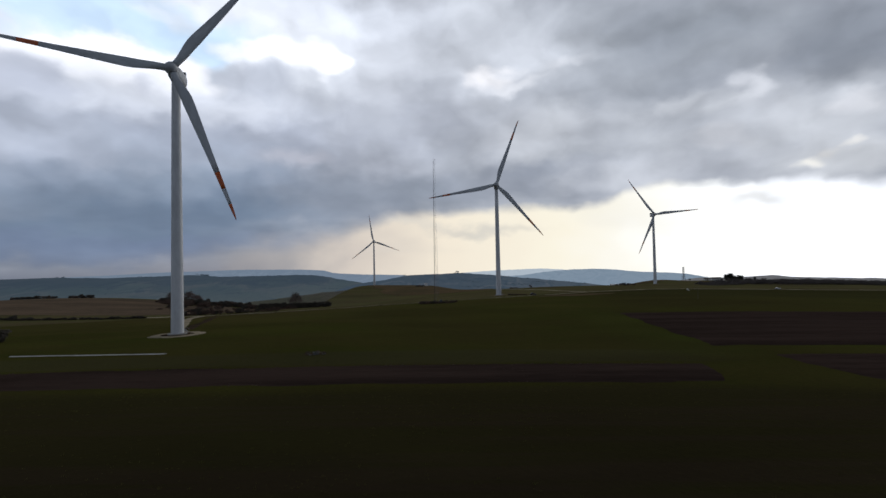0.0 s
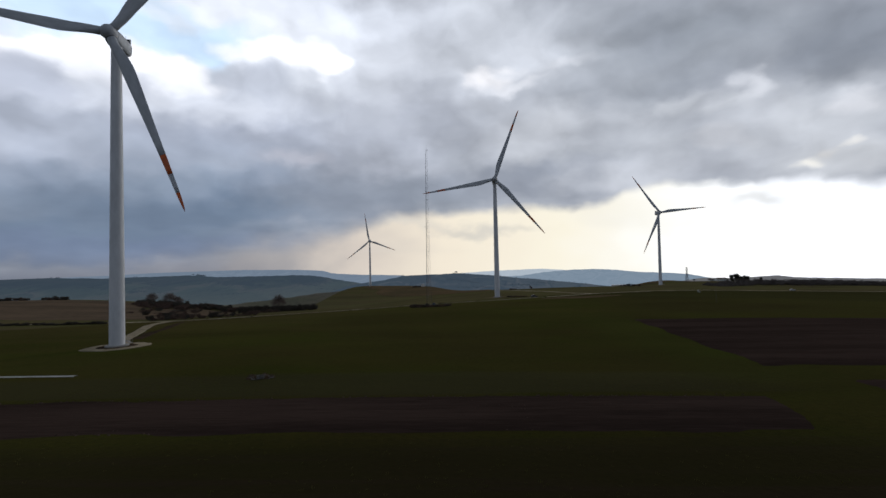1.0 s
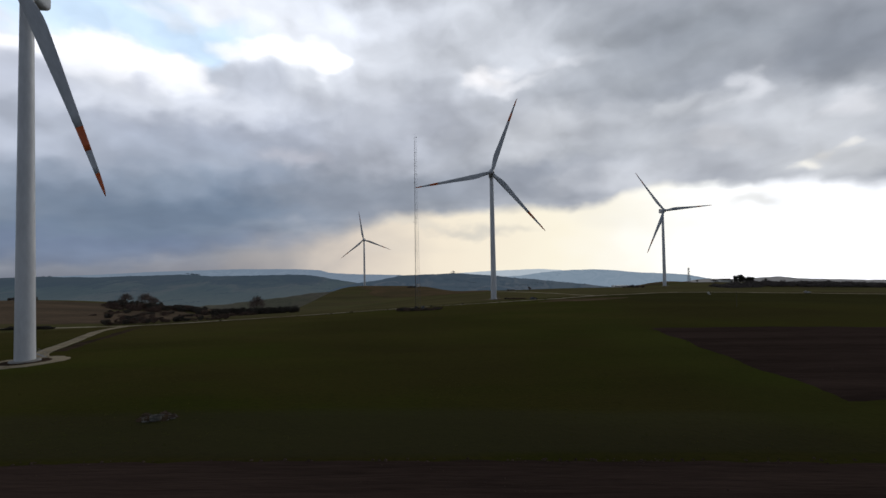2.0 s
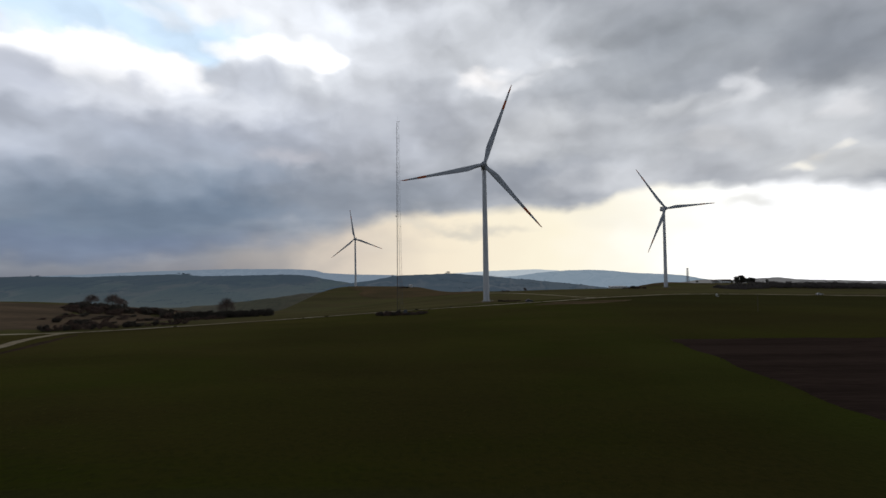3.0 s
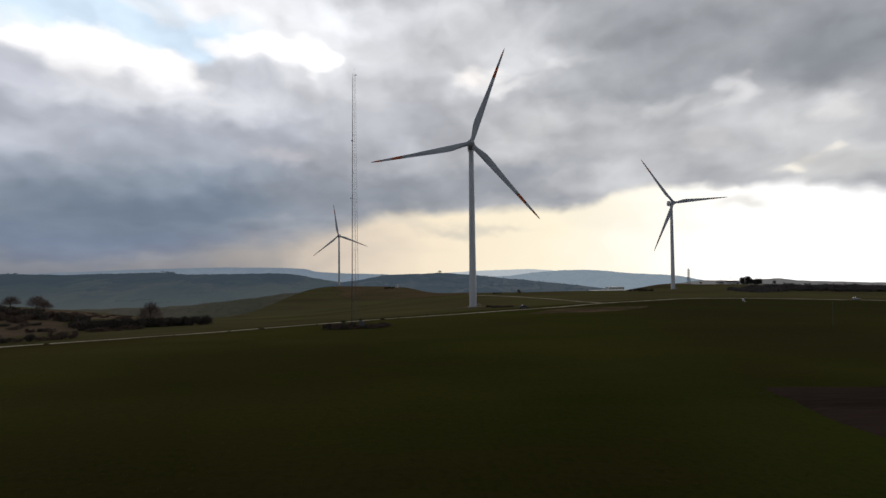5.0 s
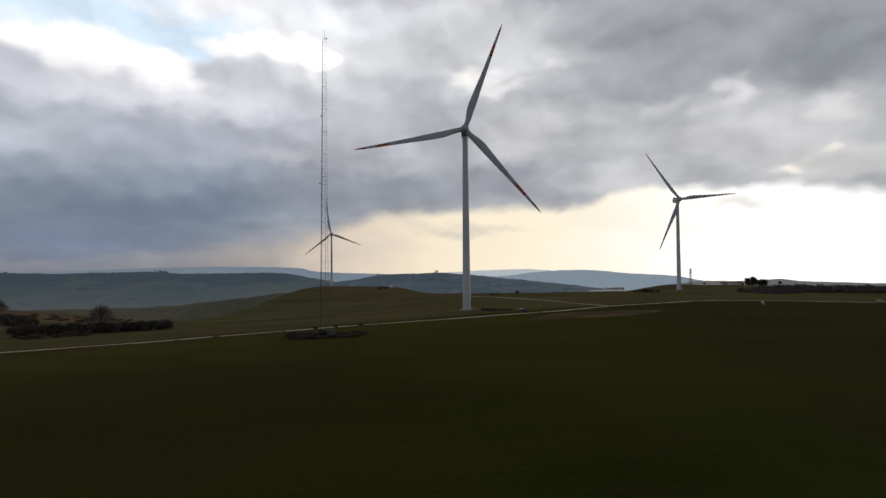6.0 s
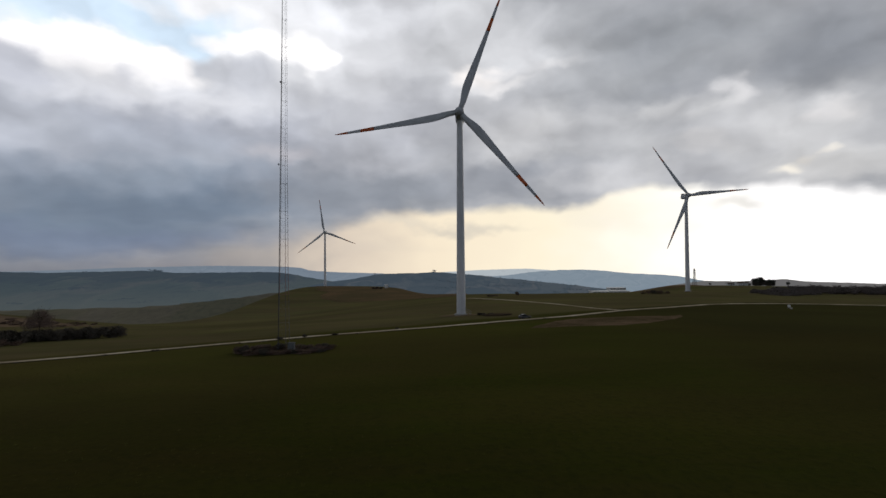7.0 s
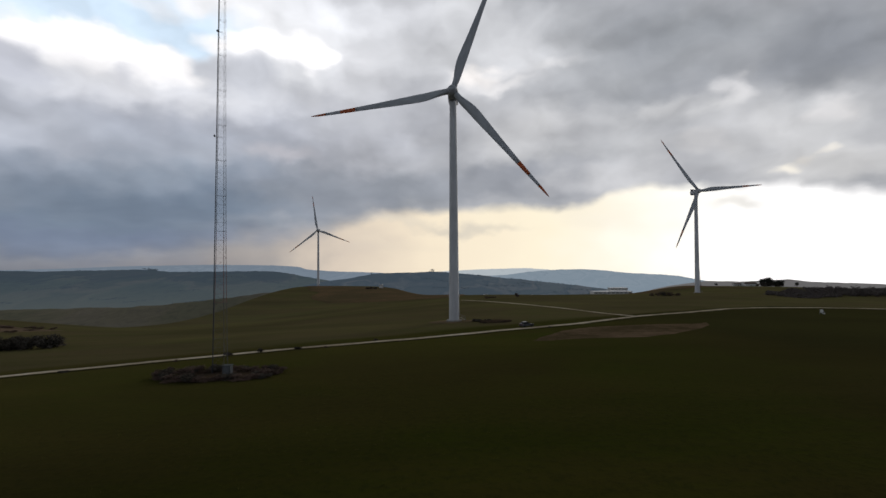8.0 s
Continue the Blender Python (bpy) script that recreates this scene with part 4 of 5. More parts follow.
MAST_H = 79.2
mast = thing("lattice_mast", pose(-0.9, 257.9, -2.5, 0, 0, 8), "slender dark steel lattice mast rising from a shrub patch", "mast")
mast_w = lambda z: float(np.interp(z, [0, 6, 18, 40, 58, MAST_H], [1.45, 1.25, 0.95, 0.74, 0.62, 0.5]))
cuts = [0, 6, 12, 18, 24, 30, 36, 42, 48, 54, 60, 66, 72, MAST_H]
for z0, z1 in zip(cuts, cuts[1:]):
    paint = MAST_RED if z0 in (12, 18) else MAST_STEEL
    section = part("lattice_section", lattice_section(z0, z1, mast_w(z0), mast_w(z1), 4 if z0 < 30 else 6), paint, mast)
    for k in range(3):
        a = radians(90 + 120 * k)
        lo, hi = ((mast_w(z) * math.cos(a), mast_w(z) * math.sin(a), z) for z in (z0, z1))
        part("leg", rod(lo, hi, (0.046 if z0 < 42 else 0.036) * (1.0 if k == 1 else 0.90 if z0 < 36 else 0.62), sides=6), paint, section)
        part("flange_plate", lathe([(0.02, -0.02), (0.095, -0.02), (0.095, 0.02), (0.02, 0.02)], 8), MAST_STEEL, section, m=pose(*hi))
part("feeder_cable", rod((-1.16, -0.74, 0.3), (-0.46, -0.27, MAST_H - 1.0), 0.085, 0.06, 6), DARK, mast, "dark bundle of feeder cables")
part("lightning_rod", rod((0, 0, MAST_H - 0.5), (0, 0, MAST_H + 2.2), 0.04, 0.015), STEEL_GREY, mast)
for z, side in ((MAST_H - 0.4, 0.45), (58.0, -0.75), (40.0, -1.05)):
    boom = part("sensor_boom", rod((0, -0.1, z), (side * 1.2, -0.1, z), 0.03), STEEL_GREY, mast)
    part("wind_sensor", lathe([(0.05, 0), (0.16, 0.12), (0.16, 0.30), (0.05, 0.40)], 10), DARK, boom, m=pose(side * 1.2, -0.1, z))
part("footing", box((0, 0, -0.2), (4.2, 4.0, 0.8), bevel=0.05), CONCRETE, mast, "grey concrete footing")

cabinet = thing("equipment_cabinet", at(1.6, 254.6), "small grey equipment cabinet at the foot of the mast", "cabinet")
part("body", box((0, 0, 0.85), (1.3, 0.9, 1.7), bevel=0.03), CABINET, cabinet)
part("roof", box((0, 0, 1.76), (1.5, 1.1, 0.10), bevel=0.02), CABINET, cabinet)
part("door", box((0, -0.47, 0.85), (1.0, 0.04, 1.45), bevel=0.01), CABINET, cabinet)

# ---------------------------------------------------------------- plants


def leaf_cloud(name, lobes, count, size, seed, flat=1.0):
    """Many small leaf or twig clumps spread through lobes of (x, y, z, rx, ry, rz)."""
    rng = np.random.default_rng(seed)
    lobes = np.array(lobes, float)
    volume = lobes[:, 3] * lobes[:, 4] * lobes[:, 5]
    pick = rng.choice(len(lobes), count, p=volume / volume.sum())
    way_out = rng.normal(size=(count, 3))
    way_out /= np.linalg.norm(way_out, axis=1, keepdims=True)
    shell = rng.random((count, 1)) ** 0.45
    rough = 1 + 0.18 * rng.normal(size=(count, 1))
    centre = lobes[pick, :3] + way_out * shell * rough * lobes[pick, 3:]
    centre[:, 2] = np.maximum(centre[:, 2], 0.04)
    u = rng.normal(size=(count, 3))
    u /= np.linalg.norm(u, axis=1, keepdims=True)
    v = np.cross(u, rng.normal(size=(count, 3)))
    v /= np.linalg.norm(v, axis=1, keepdims=True)
    s = size * (0.6 + 0.8 * rng.random((count, 1)))
    verts = np.stack([centre - u * s, centre + v * s * 0.45 * flat, centre + u * s, centre - v * s * 0.45 * flat], 1).reshape(-1, 3)
    mesh = bpy.data.meshes.new(name)
    mesh.from_pydata(verts.tolist(), [], [(4 * k, 4 * k + 1, 4 * k + 2, 4 * k + 3) for k in range(count)])
    return mesh


def limbs(name, height_m, spread, count, seed, r0=0.05, first=0.15, depth=2):
    """A tapered trunk with limbs and branches."""
    rng = random.Random(seed)
    bm = bmesh.new()

    def grow(a, way, length, r, level):
        b = a + way * length
        add_rod(bm, a, b, r, r * 0.6, 5 if level else 7, caps=False)
        if level < depth:
            for _ in range(count if level == 0 else 4):
                t = rng.uniform(first if level == 0 else 0.35, 1.0)
                turn = rng.uniform(0, 2 * math.pi)
                side = Vector((math.cos(turn), math.sin(turn), rng.uniform(0.25, 1.0))).normalized()
                grow(a + (b - a) * t, (way * 0.45 + side * spread).normalized(), length * rng.uniform(0.4, 0.62), r * 0.45, level + 1)

    grow(Vector((0, 0, -0.15)), Vector((rng.uniform(-0.06, 0.06), rng.uniform(-0.06, 0.06), 1)).normalized(), height_m * 0.62, r0, 0)
    mesh = bpy.data.meshes.new(name)
    bm.to_mesh(mesh)
    bm.free()
    return mesh


def random_lobes(n, wide, tall, low, seed):
    rng = random.Random(seed)
    out = []
    for _ in range(n):
        a, r = rng.uniform(0, 2 * math.pi), wide * math.sqrt(rng.random()) * 0.7
        z = rng.uniform(low, tall * (1 - 0.5 * (r / wide)))
        s = rng.uniform(0.26, 0.44) * wide
        out.append((r * math.cos(a), r * math.sin(a), max(z, s * 0.5), s, s, s * rng.uniform(0.6, 0.9)))
    return out


# one of each kind is built with its parts; the rest are copies. All are one metre tall or so, and scaled where they stand
def bush_model(k, leaf):
    label = "dense dark evergreen shrub beside the track" if leaf else "bare brown winter shrub of tangled twigs"
    top = thing("shrub", pose(0, 0, -400), label, "shrub", "shrubs and hedges")
    placed("stem", limbs("stem", 0.9, 0.8, 7, 40 + k, 0.03, 0.05), BARK, top)
    placed("crown", leaf_cloud("crown", random_lobes(12, 0.66, 0.92, 0.12, 60 + k), 1500, 0.065 if leaf else 0.075, 80 + k, 1.0 if leaf else 0.4), LEAF if leaf else TWIG, top)
    return top


SHRUBS = [bush_model(k, k % 2 == 0) for k in range(4)]
USED = set()


def put_model(model, m, label=""):
    """Place the model itself the first time and copies of it afterwards."""
    if model.name not in USED:
        USED.add(model.name)
        model.matrix_basis = m
        got = model
    else:
        place, turn, size = m.decompose()
        got = copy_thing(model, Matrix.LocRotScale(place, turn, None))
        got.scale = size
    return tagged(got, label)


plant_rng = random.Random(5)
THICKET = []


def shrub(x, y, tall, wide=None, kind_of=None, label=""):
    wide = wide or tall * plant_rng.uniform(0.9, 1.4)
    k = plant_rng.choice((0, 1, 2, 3)) if kind_of is None else kind_of + 2 * plant_rng.randrange(2)
    m = Matrix.LocRotScale((x, y, float(height(x, y)) - 0.05), Euler((0, 0, plant_rng.uniform(0, 6.28))), (wide / 1.1, wide / 1.1, tall / 1.05))
    if x < -140 and y > 318:                           # the far thicket grows into one mass
        THICKET.append((k, m))
        return None
    return put_model(SHRUBS[k], m, label)


def row(points, spacing, tall, kind_of=None, jitter=0.6, vary=0.35):
    for (xa, ya), (xb, yb) in zip(points, points[1:]):
        n = max(1, int(math.hypot(xb - xa, yb - ya) / spacing))
        for k in range(n):
            t = (k + 0.5) / n
            x, y = xa + (xb - xa) * t + plant_rng.uniform(-jitter, jitter), ya + (yb - ya) * t + plant_rng.uniform(-jitter, jitter)
            h = tall * plant_rng.uniform(1 - vary, 1 + vary)
            shrub(x, y, h, max(spacing * plant_rng.uniform(1.2, 1.7), h * plant_rng.uniform(0.9, 1.3)), kind_of)


# hedge beside the track, and the thicket behind it
row([(-131, 236), (-121, 240), (-108, 248), (-97, 254), (-88, 260)], 2.2, 2.6)
row([(-112, 292), (-104, 301), (-94, 309), (-84, 315), (-76, 319)], 1.5, 4.2, 0, 0.7, 0.15)
row([(-114, 295), (-106, 304), (-96, 312), (-86, 318)], 1.8, 3.8, 0, 0.8, 0.2)
row([(-103, 283), (-92, 297)], 3.2, 2.2, 1)
row([(-158, 352), (-146, 338), (-132, 318), (-120, 300)], 3.0, 3.6, None, 1.5)
row([(-216, 362), (-205, 356), (-182, 348), (-165, 338)], 3.0, 4.6, 0, 1.8)
row([(-205, 340), (-180, 330), (-158, 322)], 3.2, 3.8, 1, 3.0)
for _ in range(46):
    t = plant_rng.random()
    shrub(-120 - 70 * t + plant_rng.uniform(-8, 8), 262 + 70 * t + plant_rng.uniform(-22, 22), plant_rng.uniform(1.0, 2.8), plant_rng.uniform(3.0, 6.0))
for _ in range(45):
    t = plant_rng.random()
    shrub(-219 + 69 * t + plant_rng.uniform(-4, 4), 366 - 24 * t + plant_rng.uniform(-10, 6), plant_rng.uniform(2.8, 5.2), plant_rng.uniform(4.0, 7.0))
for k in range(34):
    t = k / 33
    shrub(-224 + 79 * t + plant_rng.uniform(-6, 6), 372 + plant_rng.uniform(-22, 26) + 16 * t, plant_rng.uniform(0.9, 2.2), plant_rng.uniform(3.5, 7.0), 1)
row([(-250, 223.5), (-225, 222.5), (-190, 222), (-160, 222.5), (-140, 224)], 1.9, 1.35, 0, 0.4)
row([(-354, 379), (-336, 380), (-318, 381)], 3.0, 2.9, None, 1.0, 0.2)
row([(-309, 382), (-290, 384)], 2.8, 3.0, None, 1.0, 0.2)
row([(-205, 221.5), (-202, 221.5)], 1.5, 2.2, 0)
for x, y, h in ((-298, 383, 3.9), (-294, 384, 3.6), (-127.5, 136, 5.6), (-131, 138, 4.6)):
    shrub(x, y, h, h * 1.3, 0)
# shrub ring round the mast
for k in range(30):
    a = 2 * math.pi * k / 30
    r = plant_rng.uniform(0.75, 1.05)
    shrub(0.4 + 9.3 * r * math.cos(a), 255.0 + 4.4 * r * math.sin(a), plant_rng.uniform(0.7, 1.3) * (1.5 if math.cos(a) < -0.2 else 1.0), plant_rng.uniform(2.2, 3.8), 1 if k % 3 else 0)
# a few low plants along the near side of the farm track
for x, y in ((-84, 243), (-63, 251.6), (-55, 254.6), (-41, 260.6), (-33, 265), (-17, 273.2), (10, 286), (26, 292.8), (40, 300.2), (48, 304.4), (68, 316)):
    shrub(x, y, plant_rng.uniform(0.25, 0.5), plant_rng.uniform(0.8, 2.0))
# shrubs on the plain by the far turbine and along the tracks
for x, y, h, w in ((176, 482, 3.0, 4), (180, 484, 3.4, 5), (185, 483, 3.2, 5), (190, 485, 2.6, 4), (172, 482, 2.4, 3), (86, 485, 3.6, 3), (67, 486, 1.8, 5), (71, 487, 1.5, 4), (-50, 766, 4.5, 9),
                   (-44, 768, 3.5, 6), (-3.5, 282.5, 0.9, 1.6), (4, 285, 0.7, 2.0), (-9, 279, 0.8, 2.2), (20, 296, 0.6, 1.4), (49, 340, 1.2, 3.5), (52, 339, 1.0, 3.0)):
    shrub(x, y, h, w)


def thicket(kinds, material, label):
    """The far scrub that nobody could count: the crowns of its shrubs joined into one object."""
    verts, faces, base = [], [], 0
    for k, m in THICKET:
        if k not in kinds:
            continue
        mesh = next(c for c in SHRUBS[k].children if c.name.startswith("crown")).data
        co = np.empty(len(mesh.vertices) * 3)
        mesh.vertices.foreach_get("co", co)
        turn = np.array(m)
        verts.append(co.reshape(-1, 3) @ turn[:3, :3].T + turn[:3, 3])
        faces.append(np.arange(len(mesh.vertices)).reshape(-1, 4) + base)
        base += len(mesh.vertices)
    mesh = bpy.data.meshes.new("thicket")
    mesh.from_pydata(np.concatenate(verts).tolist(), [], np.concatenate(faces).tolist())
    return tagged(placed("thicket", mesh, material), label, "scrub", kind="stuff")


thicket((0, 2), LEAF, "dark evergreen scrub on the edge of the plateau")
thicket((1, 3), TWIG, "bare brown winter scrub on the edge of the plateau")


def tree_model(name, k, tall, kind, label, pine=False):
    top = thing(name, pose(0, 0, -400), label, "tree", "trees")
    placed("trunk", limbs("trunk", tall, 0.75, 11, 20 + k, 0.035 * tall * 0.6, 0.3, 2), BARK, top)
    if pine:
        lobes = [(0.9 * math.cos(a) * r, 0.9 * math.sin(a) * r, tall * (0.62 + 0.14 * math.cos(3 * a + r)), tall * 0.26, tall * 0.26, tall * 0.24) for r in (0.0, tall * 0.24) for a in (0.3, 1.4, 2.5, 3.6, 4.9, 5.8)]
        placed("crown", leaf_cloud("crown", lobes, 4200, tall * 0.030, 30 + k), PINE, top)
    else:
        lobes = [(0, 0, tall * 0.58, tall * 0.27, tall * 0.27, tall * 0.24)]
        for ring, z, s, n in ((0.30, 0.46, 0.17, 8), (0.24, 0.64, 0.17, 7), (0.12, 0.80, 0.15, 4)):
            for j in range(n):
                a = 2 * math.pi * (j + 0.3 * math.sin(j * 5 + k)) / n
                lobes.append((tall * ring * math.cos(a), tall * ring * math.sin(a), tall * (z + 0.04 * math.sin(j * 3)), tall * s, tall * s, tall * s * 0.85))
        placed("crown", leaf_cloud("crown", lobes, 6500, tall * 0.030, 31 + k, 0.20), TREE_TWIG, top)
    return top


BARE = tree_model("bare_tree", 1, 8.0, "bare", "bare round-crowned winter tree above the hedge")
PINE_TREE = tree_model("umbrella_pine", 2, 11.0, "pine", "dark umbrella pine beside the farmhouse", True)


def tree(model, x, y, size, wide=1.0, label=""):
    m = Matrix.LocRotScale((x, y, float(height(x, y)) - 0.1), Euler((0, 0, plant_rng.uniform(0, 6.28))), (size * wide, size * wide, size))
    return put_model(model, m, label)


tree(BARE, -96, 309, 1.4, 0.95)
tree(BARE, -214, 392, 1.25, 1.4, "wide bare winter tree behind the thicket")
tree(BARE, -226, 388, 1.1, 1.3, "wide bare winter tree behind the thicket")
tree(BARE, -203, 384, 0.95, 1.5)
tree(BARE, -176, 352, 0.45, 1.3)
for x, y, s, w in ((461, 788, 1.15, 0.9), (456, 792, 1.0, 0.9), (467, 790, 0.80, 1.1), (475, 789, 0.85, 1.1), (481, 793, 0.80, 1.0), (507, 800, 0.62, 0.8)):
    tree(PINE_TREE, x, y, s, w)
for x, y, h, w in ((455, 789, 6.5, 9), (463, 787, 7.5, 10), (471, 788, 6.0, 9), (479, 790, 5.5, 8), (447, 790, 3.5, 6)):
    shrub(x, y, h, w, 0, "dark evergreen shrub under the pines")
tree(PINE_TREE, 400, 800, 0.35, 1.2, "small dark tree near the farmhouse")


def far_trees(name, spots, label, material, seed, clump=70):
    """Far woodland that nobody could count: one object of many leaf clumps."""
    rng = random.Random(seed)
    lobes = []
    for x, y, z, tall, wide in spots:
        for _ in range(5):
            s = wide * rng.uniform(0.25, 0.45)
            lobes.append((x + rng.uniform(-0.4, 0.4) * wide, y + rng.uniform(-0.4, 0.4) * wide, z + tall * rng.uniform(0.2, 0.8), s, s, tall * rng.uniform(0.22, 0.36)))
    count = len(spots) * clump
    gen = np.random.default_rng(seed)
    lob = np.array(lobes)
    pick = gen.integers(0, len(lob), count)
    out = gen.normal(size=(count, 3))
    out /= np.linalg.norm(out, axis=1, keepdims=True)
    centre = lob[pick, :3] + out * lob[pick, 3:] * gen.random((count, 1)) ** 0.5
    u, v = gen.normal(size=(count, 3)), gen.normal(size=(count, 3))
    s = lob[pick, 3:4] * 0.22 * (0.6 + 0.8 * gen.random((count, 1)))
    u, v = u / np.linalg.norm(u, axis=1, keepdims=True) * s, v / np.linalg.norm(v, axis=1, keepdims=True) * s
    verts = np.stack([centre - u, centre - v, centre + u, centre + v], 1).reshape(-1, 3)
    mesh = bpy.data.meshes.new(name)
    mesh.from_pydata(verts.tolist(), [], [(4 * k, 4 * k + 1, 4 * k + 2, 4 * k + 3) for k in range(count)])
    return tagged(placed(name, mesh, material), label, "woodland", kind="stuff")


wood_rng = random.Random(9)
spots = []
line = [(262, 492), (306, 523), (376, 540), (440, 572), (500, 612), (620, 655), (760, 690)]
for (xa, ya), (xb, yb) in zip(line, line[1:]):
    n = int(math.hypot(xb - xa, yb - ya) / 0.75)
    for k in range(n):
        t = k / n
        x, y = xa + (xb - xa) * t + wood_rng.uniform(-3, 3), ya + (yb - ya) * t + wood_rng.uniform(-26, 18)
        tall = wood_rng.uniform(5.0, 6.2) * min(1.0, 0.55 + 0.022 * (y - ya - (yb - ya) * t + 26)) * min(1.0, 0.20 + 0.011 * (x - 262))
        spots.append((x, y, float(height(x, y)), tall, wood_rng.uniform(4, 7)))
far_trees("woodland_belt", spots, "dark belt of scrub and trees along the plateau edge", WOOD, 2, 130)
# distance haze over these woods is added as a weak emission
FAR_WOOD = far_surface("far_woods", (0.035, 0.045, 0.045), (0.06, 0.06, 0.05), HAZE_GLOW, 0.10, 0.05)
MID_WOOD = far_surface("valley_woods", (0.035, 0.045, 0.045), (0.06, 0.06, 0.05), HAZE_GLOW, 0.16, 0.05)


def crest_trees(crest, away, spans, tall, seed):
    """Clumps of trees standing on a far ridge's skyline."""
    rng = random.Random(seed)
    cx, cz = zip(*crest)
    got = []
    for x0, x1, n, h in spans:
        for _ in range(n):
            x = rng.uniform(x0, x1)
            got.append((x, away - rng.uniform(0, 15), float(np.interp(x, cx, cz)) - 1.5, tall * h * rng.uniform(0.7, 1.2), tall * h * 1.3))
    return got


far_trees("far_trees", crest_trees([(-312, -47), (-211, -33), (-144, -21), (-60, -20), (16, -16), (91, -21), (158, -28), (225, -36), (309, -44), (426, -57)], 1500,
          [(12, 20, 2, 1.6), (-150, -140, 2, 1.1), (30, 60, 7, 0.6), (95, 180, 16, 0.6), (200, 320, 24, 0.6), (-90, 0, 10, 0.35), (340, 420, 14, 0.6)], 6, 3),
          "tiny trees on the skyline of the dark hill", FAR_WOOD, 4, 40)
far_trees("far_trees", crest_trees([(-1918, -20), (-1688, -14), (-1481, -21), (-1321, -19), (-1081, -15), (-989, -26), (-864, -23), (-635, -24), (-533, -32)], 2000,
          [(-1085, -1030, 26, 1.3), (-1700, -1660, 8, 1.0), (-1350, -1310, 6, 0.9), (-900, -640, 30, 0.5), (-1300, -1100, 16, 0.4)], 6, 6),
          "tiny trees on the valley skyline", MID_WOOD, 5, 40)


# dark hedgerows and copses on the valley slopes
def slope_copses(n, x0, x1, y0, y1, seed):
    rng = random.Random(seed)
    graph = bpy.context.evaluated_depsgraph_get()
    got = []
    while len(got) < n:
        x, y, run, turn = rng.uniform(x0, x1), rng.uniform(y0, y1), rng.randint(5, 16), rng.uniform(-0.4, 0.4)
        for k in range(run):
            px, py = x + k * 7 * math.cos(turn), y + k * 7 * math.sin(turn)
            hit, place, *_ = scene.ray_cast(graph, Vector((px, py, 300)), Vector((0, 0, -1)))
            if hit:
                got.append((px, py, place.z - 0.5, rng.uniform(3, 6), rng.uniform(6, 9)))
    return got


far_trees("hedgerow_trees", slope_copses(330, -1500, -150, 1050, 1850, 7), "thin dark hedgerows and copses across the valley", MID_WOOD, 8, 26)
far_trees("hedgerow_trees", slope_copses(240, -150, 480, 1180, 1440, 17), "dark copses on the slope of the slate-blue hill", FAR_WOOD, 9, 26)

# ---------------------------------------------------------------- vehicles


def car(x, y, turn, paint, label, boxy=False):
    """A car along its local x axis, front towards +x."""
    top = thing("car", at(x, y, 0.08, turn), label, "car", "cars on the farm track")
    side = [(-2.05, 0.42), (-2.08, 0.92), (-1.95, 1.02), (0.95, 1.02), (1.85, 0.88), (2.08, 0.72), (2.08, 0.36), (-1.9, 0.32)]
    roof = [(-1.95 if boxy else -1.75, 1.02), (-1.70 if boxy else -1.20, 1.68 if boxy else 1.50), (0.05, 1.70 if boxy else 1.50), (0.95, 1.02)]
    for name, outline, half, mat in (("body", side, 0.86, paint), ("cabin", roof, 0.72, GLASS)):
        bm = bmesh.new()
        rows = []
        for w, inset in ((-half, 0.06), (-half + 0.10, 0.0), (half - 0.10, 0.0), (half, 0.06)):
            mid = sum(p[1] for p in outline) / len(outline)
            rows.append([bm.verts.new((px * (1 - inset * 0.4), w, pz + (mid - pz) * inset)) for px, pz in outline])
        for a, b in zip(rows, rows[1:]):
            for k in range(len(outline)):
                bm.faces.new((a[k], b[k], b[(k + 1) % len(outline)], a[(k + 1) % len(outline)]))
        bm.faces.new(rows[0]), bm.faces.new(list(reversed(rows[-1])))
        bmesh.ops.recalc_face_normals(bm, faces=bm.faces)
        part(name, bm, mat, top)
    part("roof", box((-0.72 if not boxy else -0.85, 0, 1.53 if not boxy else 1.72), (1.25 if not boxy else 1.8, 1.30, 0.06), bevel=0.02), paint, top)
    for px in (-1.30, 1.32):
        for py in (-0.80, 0.80):
            wheel = part("wheel", lathe([(0.20, -0.11), (0.31, -0.11), (0.34, -0.06), (0.34, 0.06), (0.31, 0.11), (0.20, 0.11)], 18), RUBBER, top, m=pose(px, py, 0.34, 90))
            part("rim", lathe([(0.21, -0.09), (0.12, -0.115), (0.12, 0.115), (0.21, 0.09)], 14), STEEL_GREY, wheel)
    for py in (-0.62, 0.62):
        part("headlight", box((2.06, py, 0.72), (0.08, 0.34, 0.14), bevel=0.02), LAMP_CLEAR, top)
        part("tail_light", box((-2.06, py, 0.82), (0.06, 0.22, 0.16), bevel=0.02), LAMP_RED, top)
    part("bumper", box((2.10, 0, 0.44), (0.12, 1.6, 0.18), bevel=0.04), DARK, top)
    part("bumper", box((-2.10, 0, 0.46), (0.12, 1.6, 0.18), bevel=0.04), DARK, top)
    return top


car(61.5, 318.0, 28, CAR_GREY, "grey car parked on the farm track")
car(276, 398.0, 0, CAR_WHITE, "white car on the track across the plain")

# ---------------------------------------------------------------- small things on the plain
marker = thing("marker_post", at(129.2, 236.0), "thin pale wooden post standing alone in the field", "post")
part("post", rod((0, 0, -0.4), (0.05, 0, 6.2), 0.07, 0.05, 8), WOOD, marker)
